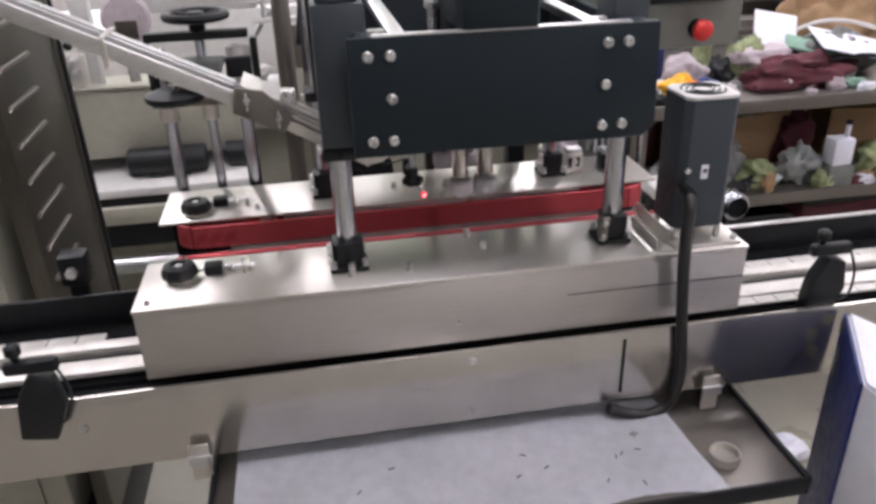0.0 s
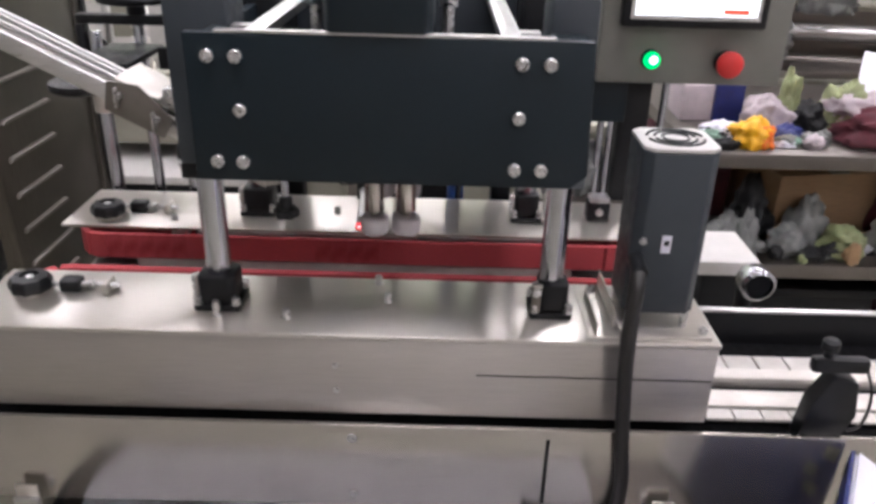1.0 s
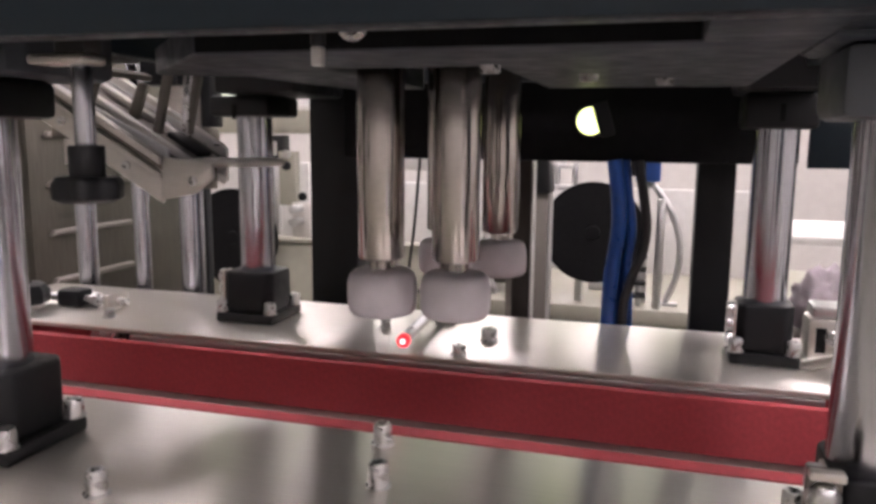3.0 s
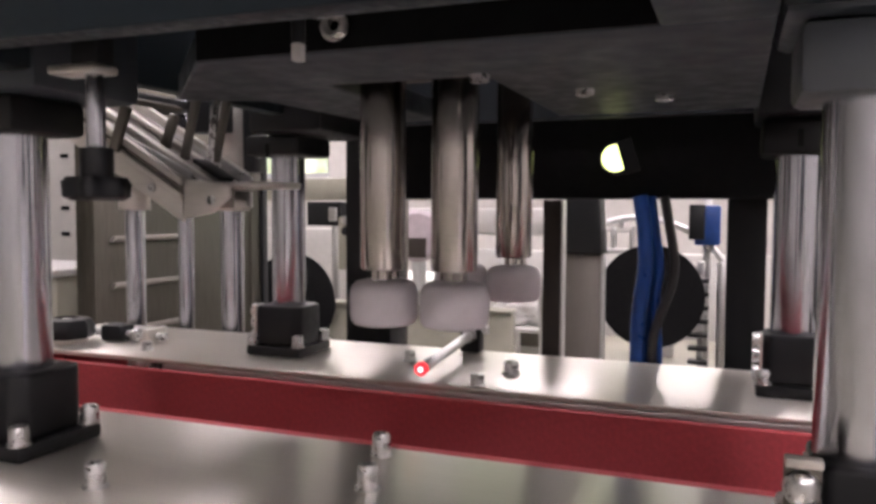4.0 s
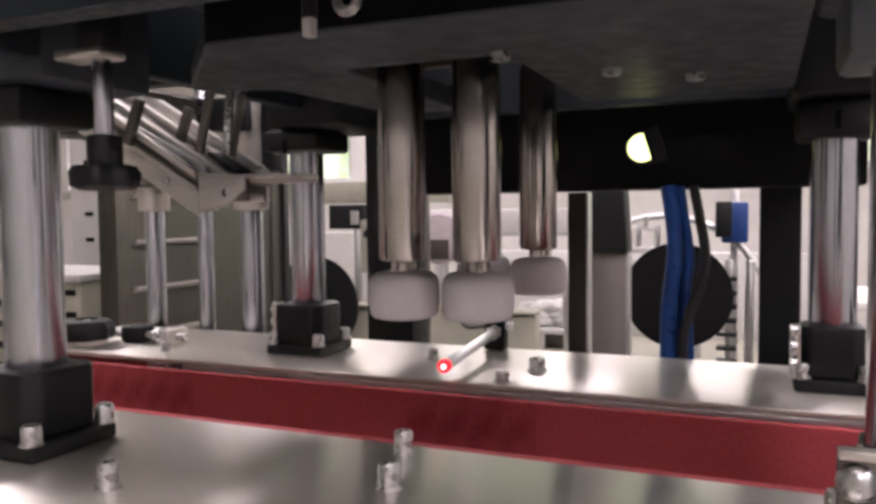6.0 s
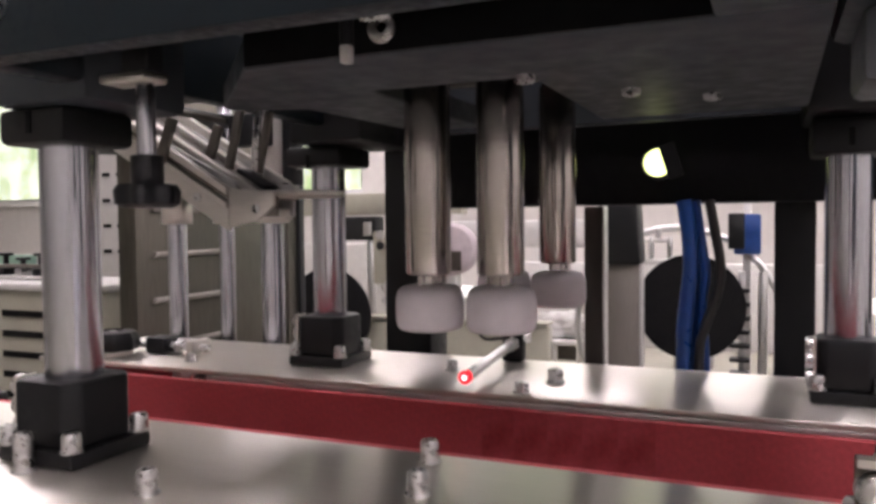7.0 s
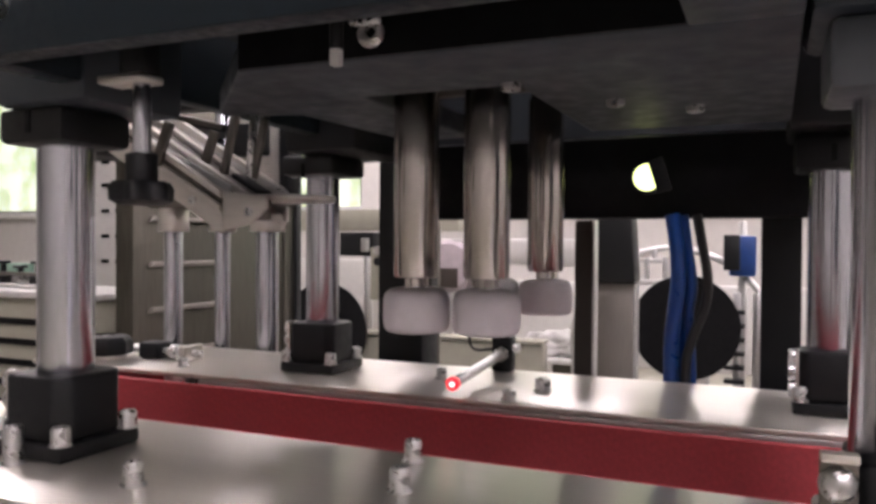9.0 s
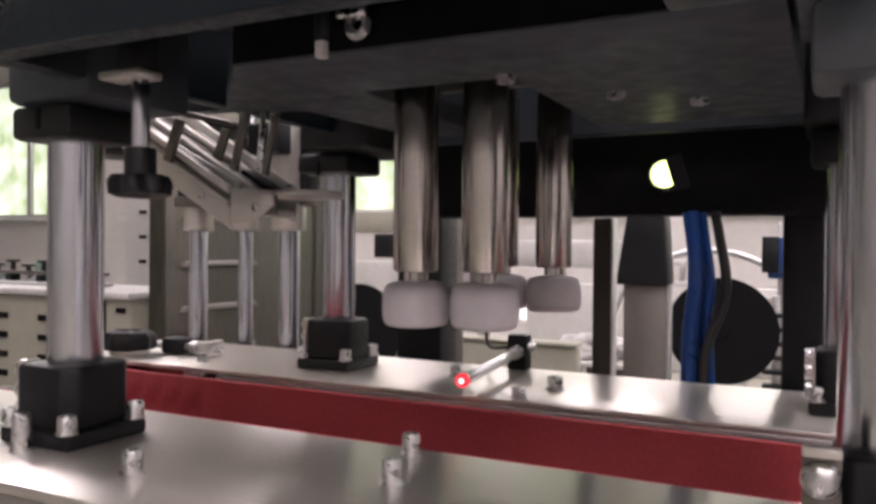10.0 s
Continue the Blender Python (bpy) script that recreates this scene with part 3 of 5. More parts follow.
def belt_pose(s, front):
    """The pose of a belt piece at the distance s along the loop; the outer face of the lane side runs to +x."""
    straight = BELT_X1 - BELT_X0
    s %= BELT_LENGTH
    arc = math.pi * BELT_R
    if s < straight:
        p = (BELT_X0 + s, -BELT_R, 0.0)
    elif s < straight + arc:
        a = (s - straight) / BELT_R
        p = (BELT_X1 + BELT_R * math.sin(a), -BELT_R * math.cos(a), a)
    elif s < 2 * straight + arc:
        p = (BELT_X1 - (s - straight - arc), BELT_R, math.pi)
    else:
        a = (s - 2 * straight - arc) / BELT_R
        p = (BELT_X0 - BELT_R * math.sin(a), BELT_R * math.cos(a), math.pi + a)
    x, y, a = p
    if front:
        return pose(x, -y, 0, 0, 0, -math.degrees(a))
    return pose(x, y, 0, 0, 0, math.degrees(a))


def clamp_belt(front):
    base = (0, 0.9255, 1.0585) if front else (0, 1.0735, 1.0655)
    b = thing("clamp_belt", base, "red foam rubber clamp belt running along the bottle lane" if front else "red foam rubber clamp belt with dark smears, running along the lane", "conveyor belt", group="clamp belts")
    half = BELT_LENGTH / SEG_COUNT / 2
    sign = 1 if front else -1
    thick = 0.011 if front else 0.0065
    bm = box(-half, half, min(0, sign * thick), max(0, sign * thick), -0.0165, 0.0155, 0)
    clean = mesh_of("belt_piece", bm, RED)
    bm = box(-half, half, min(0, sign * thick), max(0, sign * thick), -0.0165, 0.0155, 0)
    stained = mesh_of("belt_piece", bm, RED_STAIN)
    for i in range(SEG_COUNT):
        ob = new("belt_piece", stained if i in STAINED and not front else clean)
        ob.parent = b
        BELT.append((ob, i, front))
    return b


STAINED = (71, 0, 1, 2, 58, 59, 60, 61, 62)


def drive_motor():
    m = thing("belt_motor", (0.478, 0.86, 1.085), "dark grey square gear motor with a white top cap", "motor")
    x0, x1, y0, y1 = 0.443, 0.514, 0.826, 0.895
    c = 0.009
    outline = [(x0 + c, y0), (x1 - c, y0), (x1, y0 + c), (x1, y1 - c), (x1 - c, y1), (x0 + c, y1), (x0, y1 - c), (x0, y0 + c)]
    part("body", slab(outline, 1.108, 1.2735, bevel=0.0015), GREY, m)
    part("top_cap", slab(outline, 1.2738, 1.2785, bevel=0.0018), WHITE, m, "white plastic fan cap")
    cx, cy = (x0 + x1) / 2, (y0 + y1) / 2
    for r in (0.0265, 0.0195, 0.0125):
        for a0 in (0, 1):
            arc = []
            for k in range(13):
                a = a0 * math.pi + 0.22 + k * (math.pi - 0.44) / 12
                arc.append((cx + r * math.cos(a), cy + r * math.sin(a), 1.2788))
            part("fan_slot", hose(arc, 0.0014, 6, 2), BLACK, m, "dark fan slot")
    part("mount_plate", box(0.442, 0.532, 0.812, 0.912, 1.0852, 1.0905, 0.001), STEEL_Y, m)
    for x, y in ((0.451, 0.833), (0.507, 0.833), (0.451, 0.888), (0.507, 0.888)):
        part("spacer", rod((x, y, 1.0905), (x, y, 1.108), 0.004, seg=12), BOLT, m)
    for x, y in ((0.524, 0.82), (0.524, 0.903)):
        socket_bolt(m, (x, y, 1.0905), 0.0045, "Z", 1, 0.006)
    part("label", box(0.4705, 0.4795, 0.8248, 0.8258, 1.175, 1.193, 0), PAPER, m, "small white rating label")
    part("label_mark", box(0.4725, 0.4775, 0.8242, 0.8247, 1.183, 1.188, 0), BLACK, m)
    part("gland", rod((0.4475, 0.80, 1.164), (0.4475, 0.826, 1.168), 0.0078, seg=14), BLACK, m)
    socket_bolt(m, (0.4525, 0.826, 1.187), 0.0035, depth=0.003)
    part("cable", hose([(0.4475, 0.808, 1.166), (0.444, 0.794, 1.15), (0.4425, 0.79, 1.11), (0.444, 0.7885, 1.06), (0.450, 0.7875, 0.99), (0.457, 0.787, 0.92), (0.451, 0.787, 0.872), (0.43, 0.787, 0.853), (0.40, 0.787, 0.852), (0.36, 0.788, 0.868)], 0.0076, 12), RUBBER_CABLE, m, "black rubber cable")
    return m


def motor_bracket():
    b = thing("bracket_plates", (0.428, 0.87, 1.085), "bright upright steel strips beside the motor", "bracket")
    part("strip", box(0.4165, 0.4183, 0.815, 0.892, 1.0868, 1.102, 0.0006), STEEL_Y, b)
    part("strip", box(0.4372, 0.439, 0.832, 0.926, 1.0868, 1.106, 0.0006), STEEL_Y, b)
    part("foot", box(0.41, 0.44, 0.815, 0.926, 1.0852, 1.0866, 0.0005), STEEL_Y, b)
    socket_bolt(b, (0.4275, 0.91, 1.0866), 0.005, "Z", 1, 0.006)
    return b


def housing_screws():
    for x, y, r, h, n in ((0.206, 0.877, 0.0042, 0.010, "screw"), (0.193, 0.917, 0.0042, 0.010, "screw"), (0.105, 0.838, 0.0042, 0.010, "screw"), (0.2, 1.105, 0.0054, 0.009, "nut"), (0.189, 1.066, 0.0046, 0.007, "nut"), (-0.088, 1.081, 0.004, 0.007, "nut"), (0.12, 1.118, 0.004, 0.008, "nut"), (0.034, 0.8385, 0.0042, 0.017, "screw"), (-0.1, 0.905, 0.0035, 0.006, "screw"), (-0.205, 0.82, 0.003, 0.004, "screw")):
        s = thing("cover_" + n, (x, y, 1.085), "small steel %s standing on the belt housing cover" % n, n, group="cover fixings")
        part("washer", rod((x, y, 1.0851), (x, y, 1.0858), r * 1.25, seg=16, bevel=0), BOLT, s)
        part("head", lathe([(r, 0.0008), (r, h * 0.86), (r * 0.85, h), (r * 0.5, h), (r * 0.48, h * 0.6), (0.0003, h * 0.6)], (x, y, 1.085), seg=18 if n == "screw" else 6), BOLT, s)


def end_clamp():
    """The small steel angle standing at the lane edge of the front housing, before the post clamp."""
    c = thing("edge_clamp", (0.3595, 0.847, 1.0925), "small bright steel angle bracket with a domed nut", "bracket")
    part("angle", box(0.3545, 0.3645, 0.8472, 0.8502, 1.0928, 1.1255, 0.0006), DULL_STEEL, c)
    part("top_lip", box(0.3545, 0.3645, 0.8425, 0.847, 1.1235, 1.1262, 0.0006), STEEL_Y, c)
    part("cap_nut", lathe([(0.0052, 0), (0.0052, 0.0016), (0.0046, 0.0030), (0.0026, 0.0044), (0.0005, 0.0047)], (0.3592, 0.8471, 1.1168), "Y", 24), BOLT, c, "domed steel cap nut")
    return c


def laser_sensor():
    s = thing("fibre_sensor", (0.152, 1.12, 1.085), "slim silver fibre sensor with a glowing red tip", "sensor")
    p, q = Vector((0.1568, 1.053, 1.0955)), Vector((0.1500, 1.172, 1.0995))
    d = (q - p).normalized()
    part("barrel", rod(p, q, 0.0036, seg=16), ALU, s)
    part("lock_nut", rod(q - d * 0.012, q - d * 0.007, 0.0058, seg=6, bevel=0.0004), BOLT, s)
    part("tip", rod(p - d * 0.004, p, 0.0042, seg=16), LASER, s, "glowing red tip")
    part("tip_core", rod(p - d * 0.0047, p - d * 0.0041, 0.0018, seg=12, bevel=0), LASER_CORE, s, "bright centre of the tip")
    part("clamp", box(0.1415, 0.1575, 1.166, 1.179, 1.085, 1.1125, 0.002), BLACK, s, "black plastic clamp")
    socket_bolt(s, (0.1575, 1.1725, 1.103), 0.0036, "X", 1, 0.005)
    part("fibre", hose([(0.149, 1.179, 1.0995), (0.147, 1.19, 1.104), (0.13, 1.195, 1.098), (0.112, 1.196, 1.102), (0.115, 1.2, 1.15), (0.12, 1.2, 1.21)], 0.0014, 6), RUBBER_CABLE, s)
    return s


def hanging_knob():
    x, y = 0.113, 0.834
    k = thing("hanging_knob", (x, y, 1.262), "black star knob on a steel pin hanging below the head", "knob")
    part("plate", box(0.095, 0.118, 0.828, 0.841, 1.2462, 1.2496, 0.001), STEEL_Y, k)
    part("pin_block", box(x - 0.008, x + 0.005, 0.830, 0.839, 1.2497, 1.2795, 0.001), BLACK, k)
    part("pin", rod((x, y, 1.215), (x, y, 1.2462), 0.0036, seg=16), CHROME, k)
    part("hub", rod((x, y, 1.205), (x, y, 1.2185), 0.0062, seg=18), BLACK, k)
    bm = lathe([(0.0085, 1.1985), (0.0113, 1.2), (0.0117, 1.205), (0.0102, 1.2075), (0.006, 1.2075)], (x, y, 0), seg=36)
    for v in bm.verts:
        d = Vector((v.co.x - x, v.co.y - y))
        s = 1 + 0.10 * math.cos(math.atan2(d.y, d.x) * 6) if d.length > 0.008 else 1
        v.co.x, v.co.y = x + d.x * s, y + d.y * s
    part("star", bm, BLACK, k)
    return k


def cables():
    c = thing("cable_bundle", (0.281, 1.19, 1.15), "blue air hoses and a black cable hanging behind the lane", "cables")
    for pts, r in ((((0.2735, 1.187, 1.206), (0.2775, 1.184, 1.18), (0.2785, 1.183, 1.155), (0.2745, 1.185, 1.12), (0.2735, 1.188, 1.09), (0.274, 1.19, 1.0)), 0.0056),
                   (((0.281, 1.191, 1.206), (0.284, 1.19, 1.185), (0.288, 1.189, 1.155), (0.2855, 1.19, 1.13), (0.2875, 1.192, 1.09), (0.288, 1.194, 1.0)), 0.0034),
                   (((0.2795, 1.196, 1.206), (0.283, 1.194, 1.16), (0.279, 1.194, 1.12), (0.281, 1.196, 1.05), (0.281, 1.197, 1.0)), 0.0040)):
        part("air_hose", hose(pts, r, 12), BLUE_HOSE, c)
    part("cable", hose([(0.2905, 1.188, 1.206), (0.2945, 1.186, 1.185), (0.2985, 1.186, 1.16), (0.2965, 1.187, 1.14), (0.288, 1.184, 1.115), (0.284, 1.186, 1.09), (0.284, 1.19, 1.0)], 0.0036, 10), RUBBER_CABLE, c)


def cap_chute():
    c = thing("cap_chute", (-0.1, 0.965, 1.29), "aluminium cap chute sloping down to the spindles", "chute")
    def along(a, b, y0, y1, dz0, dz1, name, mat, label=""):
        bm = bmesh.new()
        (xa, za), (xb, zb) = a, b
        vs = [bm.verts.new(p) for p in ((xa, y0, za + dz0), (xb, y0, zb + dz0), (xb, y1, zb + dz0), (xa, y1, za + dz0), (xa, y0, za + dz1), (xb, y0, zb + dz1), (xb, y1, zb + dz1), (xa, y1, za + dz1))]
        for f in ((0, 3, 2, 1), (4, 5, 6, 7), (0, 1, 5, 4), (1, 2, 6, 5), (2, 3, 7, 6), (3, 0, 4, 7)):
            bm.faces.new([vs[i] for i in f])
        bmesh.ops.bevel(bm, geom=bm.edges[:], offset=0.0008, segments=2, affect="EDGES", profile=0.5)
        return part(name, bm, mat, c, label)
    top, low, end = (-0.50, 1.488), (-0.085, 1.2805), (0.070, 1.203)
    for y0, y1, h in ((0.938, 0.944, 0.016), (0.992, 0.998, 0.016)):
        along(top, low, y0, y1, -0.004, h, "side_rail", ALU)
        along(low, end, y0 + 0.002, y1 - 0.001, -0.007, h * 0.75, "end_rail", ALU)
    along(top, low, 0.9445, 0.9915, -0.004, 0.001, "floor_plate", STEEL_X)
    along(low, end, 0.9465, 0.9905, -0.007, -0.002, "end_plate", STEEL_X)
    along(top, low, 0.958, 0.962, 0.014, 0.019, "hold_down_bar", ALU)
    along(top, low, 0.974, 0.978, 0.014, 0.019, "hold_down_bar", ALU)
    # the lower half: a stepped front rail, a flat outlet tongue and two dark clips over the caps
    def edge(x):
        return 1.247 - 0.578 * (x - 0.009)
    a, b = (-0.075, edge(-0.075)), (0.070, edge(0.070))
    along(a, b, 0.9325, 0.9374, -0.0042, 0.0, "rail_lip", SATIN)
    along(a, b, 0.9355, 0.9374, -0.0078, -0.0044, "rail_groove", DULL_STEEL)
    along(a, b, 0.9325, 0.9374, -0.0112, -0.008, "rail_lip", SATIN)
    along(a, b, 0.9345, 0.9374, -0.0235, -0.0114, "rail_side", SATIN)
    along(a, (0.066, edge(0.066)), 0.9945, 1.0, -0.02, 0.003, "rear_rail", SATIN)
    along((-0.03, edge(-0.03)), (0.074, edge(0.074)), 0.951, 0.956, -0.0028, 0.0012, "track_rib", SATIN)
    along((-0.03, edge(-0.03)), (0.074, edge(0.074)), 0.974, 0.979, -0.0028, 0.0012, "track_rib", SATIN)
    along((-0.03, edge(-0.03)), (0.072, edge(0.072)), 0.9376, 0.9943, -0.0052, -0.003, "cap_track", STEEL_V, "grey worn cap track")
    part("nose", slab([(0.0702, 1.1905), (0.088, 1.1935), (0.099, 1.2015), (0.0985, 1.2085), (0.0702, 1.2113)], 0.9345, 0.9372, "Y", 0.0008), SATIN, c)
    part("outlet_tongue", slab([(0.068, 0.938), (0.108, 0.942), (0.118, 0.955), (0.118, 0.972), (0.108, 0.988), (0.068, 0.993)], 1.2068, 1.2098, bevel=0.0008), SATIN, c)
    part("tongue_rib", box(0.0735, 0.098, 0.9376, 0.9405, 1.196, 1.2066, 0.0006), DULL_STEEL, c)
    for x in (-0.055, 0.012, 0.05, 0.088):
        socket_bolt(c, (x, 0.9345, edge(x) - 0.0165 if x < 0.07 else 1.2), 0.0024, depth=0.0016)
    def clip(x, y0, y1, z0, z1, lean, w, name="clip"):
        bars = []
        for y in (y0, y1):
            leg = box(-w, w, -0.0015, 0.0015, 0, z1 - z0, 0.0005)
            leg.transform(pose(x, y, z0, 0, lean, 0))
            bars.append(leg)
        bar = box(-w, w, y0 - 0.0015, y1 + 0.0015, 0, 0.003, 0.0005)
        bar.transform(pose(x + (z1 - z0) * math.tan(radians(lean)), 0, z1, 0, lean, 0))
        bars.append(bar)
        part(name, joined(*bars), DULL_STEEL, c, "dark steel clip over the cap track")
    for x in (-0.22,):
        part("rail_clip", joined(box(x - 0.003, x + 0.003, 0.934, 0.937, 1.334, 1.366, 0.0006), box(x - 0.003, x + 0.003, 0.934, 1.002, 1.3663, 1.3685, 0.0006)), STEEL_Y, c)
    clip(0.028, 0.9305, 0.968, 1.2265, 1.2515, 22, 0.003)
    clip(0.052, 0.958, 0.985, 1.223, 1.2595, 14, 0.0024)
    part("black_pad", turned(box(-0.012, 0.010, -0.006, 0.006, 0, 0.003, 0.0008), pose(0.066, 0.965, edge(0.066) + 0.0014, 0, 30, 0)), BLACK, c)
    for x, y in ((0.05, 0.99), (0.058, 0.972)):
        part("spring_pin", rod((x, y, edge(x) - 0.003), (x + 0.004, y, 1.262), 0.0017, seg=10), BOLT, c)
    # the joint of the two halves: folded bright flange with wing nuts
    part("joint_flange", turned(box(-0.024, 0.024, 0.9318, 1.0045, 0.017, 0.0195, 0.0008), pose(-0.062, 0, 1.2765, 0, 27, 0)), SATIN, c, "bright folded joint flange")
    part("joint_cheek", slab([(-0.088, 1.272), (-0.03, 1.242), (-0.018, 1.262), (-0.05, 1.297), (-0.082, 1.302)], 0.9292, 0.9318, "Y", 0.0008), DULL_STEEL, c)
    for x, z in ((-0.07, 1.287), (-0.035, 1.263)):
        part("wing_nut", joined(rod((x, 0.9285, z), (x, 0.9215, z), 0.0038, seg=12), box(x - 0.0012, x + 0.0012, 0.915, 0.9225, z - 0.010, z + 0.010, 0.0008)), BOLT, c, "small steel wing nut")
    part("post_lug", box(-0.03, -0.012, 0.938, 0.958, 1.272, 1.292, 0.0012), BOLT, c)
    return c


def lift_stand():
    s = thing("chute_stand", (-0.15, 1.2, 0.95), "steel posts with black brackets and a hand wheel behind the chute", "stand")
    for x, top, r in ((-0.208, 1.302, 0.0092), (-0.147, 1.312, 0.0072), (-0.0945, 1.302, 0.0105)):
        part("post", rod((x, 1.2, 0.95), (x, 1.2, top), r, seg=24), CHROME, s)
        part("sleeve", rod((x, 1.2, 1.194), (x, 1.2, 1.2168), r + 0.0055, seg=20), STEEL_Y, s)
    part("lower_bracket", box(-0.228, -0.072, 1.185, 1.215, 1.217, 1.228, 0.002), DULL_STEEL, s)
    part("upper_bracket", box(-0.225, -0.076, 1.19, 1.21, 1.3125, 1.325, 0.002), BLACK, s)
    part("upper_tube", rod((-0.0945, 1.2, 1.2283), (-0.0945, 1.2, 1.302), 0.0175, seg=28), SATIN, s)
    for x in (-0.222, -0.070):
        part("link_arm", box(x - 0.005, x + 0.005, 1.19, 1.21, 1.2283, 1.3122, 0.0015), BLACK, s)
    wheel = part("hand_wheel", ring((-0.147, 1.2, 1.347), 0.042, 0.0068, seg=36), BLACK, s, "glossy black hand wheel")
    part("hub", rod((-0.147, 1.2, 1.3253), (-0.147, 1.2, 1.352), 0.012, seg=18), BLACK, wheel)
    for a in (0.4, 2.5, 4.6):
        part("spoke", rod((-0.147 + 0.01 * math.cos(a), 1.2 + 0.01 * math.sin(a), 1.345), (-0.147 + 0.039 * math.cos(a), 1.2 + 0.039 * math.sin(a), 1.347), 0.0045, seg=8), BLACK, wheel)
    low = part("lower_wheel", lathe([(0.034, 1.254), (0.039, 1.258), (0.039, 1.265), (0.030, 1.269), (0.008, 1.269)], (-0.175, 1.075, 0), seg=28), BLACK, s, "black lower hand wheel")
    part("wheel_spindle", rod((-0.175, 1.075, 1.269), (-0.175, 1.075, 1.282), 0.006, seg=12), BOLT, low)
    part("wheel_bridge", box(-0.182, -0.1122, 1.06, 1.19, 1.2823, 1.290, 0.002), BLACK, s)
    part("bridge_arm", box(-0.1118, -0.075, 1.16, 1.178, 1.262, 1.290, 0.002), BLACK, s)
    part("rear_post", rod((-0.03, 1.42, 0.6), (-0.03, 1.42, 1.45), 0.016, seg=20), STEEL_V, s)
    return s


def conveyor():
    c = thing("conveyor", (0.2, 0.95, 0.875), "stainless steel bottle conveyor with a pale slatted chain", "conveyor")
    part("front_beam", box(-1.6, 1.9, 0.795, 0.801, 0.875, 0.984, 0.001), STEEL_BEAM, c)
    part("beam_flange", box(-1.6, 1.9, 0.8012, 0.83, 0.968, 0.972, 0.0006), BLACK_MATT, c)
    # Solid black fill paints the shade in the gap under the rails.
    part("gap_shade_fill", box(-1.6, 1.9, 0.8302, 0.9, 0.955, 0.9775, 0), BLACK_MATT, c)
    part("rail_profile", box(-1.6, 1.9, 0.838, 0.868, 0.9817, 0.991, 0.003), SATIN, c)
    part("rail_profile", box(-1.6, 1.9, 0.882, 0.902, 0.9817, 0.997, 0.003), SATIN, c)
    part("rear_beam", box(-1.6, 1.9, 1.075, 1.081, 0.82, 0.91, 0.001), STEEL_X, c)
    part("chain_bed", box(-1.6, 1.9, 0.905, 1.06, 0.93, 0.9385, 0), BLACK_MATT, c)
    part("guide_rail", box(0.56, 1.9, 1.05, 1.058, 0.9105, 0.985, 0.002), BLACK, c, "black plastic guide rail")
    part("guide_rail", box(-1.6, -0.25, 1.05, 1.058, 0.9105, 0.985, 0.002), BLACK, c, "black plastic guide rail")
    part("rail_top", box(0.56, 1.9, 1.0492, 1.0588, 0.9853, 0.989, 0.0008), ALU, c)
    part("slot", box(0.3755, 0.379, 0.7935, 0.7948, 0.888, 0.972, 0), BLACK_MATT, c, "dark slot in the beam")
    for x, z in ((0.174, 0.968), (0.174, 0.892), (0.72, 0.94), (0.80, 0.94), (0.72, 0.90), (-0.30, 0.94)):
        socket_bolt(c, (x, 0.795, z), 0.0048, depth=0.002)
    slat = mesh_of("slat", box(-0.0185, 0.0185, -0.042, 0.042, 0, 0.0045, 0), SLAT)
    for i in range(32):
        for x0 in (0.57, -1.56):
            ob = new("slat", slat)
            ob.parent = c
            ob.location = (x0 + 0.0395 * i - 0.2, 0.968 - 0.95, 0.939 - 0.875)
    small = mesh_of("tile", box(-0.014, 0.014, -0.008, 0.008, 0, 0.003, 0), SLAT)
    for i in range(38):
        ob = new("tile", small)
        ob.parent = c
        ob.location = (0.56 + 0.0305 * i - 0.2, 0.8255 - 0.95, 0.986 - 0.875)
    for x in (-1.2, 1.4):
        part("leg", box(x - 0.03, x + 0.03, 0.84, 0.9, 0, 0.93, 0.003), STEEL_V, c)
        part("leg", box(x - 0.03, x + 0.03, 1.0, 1.06, 0, 0.93, 0.003), STEEL_V, c)
    return c


def rail_clamp(x, y, z, flip=1):
    k = thing("rail_clamp", (x, y, z), "black plastic guide rail clamp with a wing knob on the beam", "clamp", group="rail clamps")
    bm = slab([(-0.030, 0.0), (0.009, -0.006), (0.026, 0.035), (0.020, 0.075), (-0.006, 0.082), (-0.023, 0.05)], -0.011, 0.011, "Y", 0.003)
    bm.transform(Matrix.Translation((x, y, z)))
    part("arm", bm, BLACK, k)
    part("wing", box(x - 0.029, x + 0.029, y - 0.007, y + 0.007, z + 0.083, z + 0.1, 0.005), BLACK, k)
    part("top_knob", lathe([(0.004, 0.1003), (0.005, 0.106), (0.0085, 0.109), (0.0085, 0.118), (0.005, 0.121)], (x - 0.014, y, z), seg=14), BLACK, k)
    part("wire_loop", hose([(x + 0.026, y - 0.004, z + 0.09), (x + 0.036, y - 0.008, z + 0.06), (x + 0.031, y - 0.014, z + 0.03), (x + 0.018, y - 0.014, z + 0.02)], 0.0016, 6), RUBBER_CABLE, k)
    return k


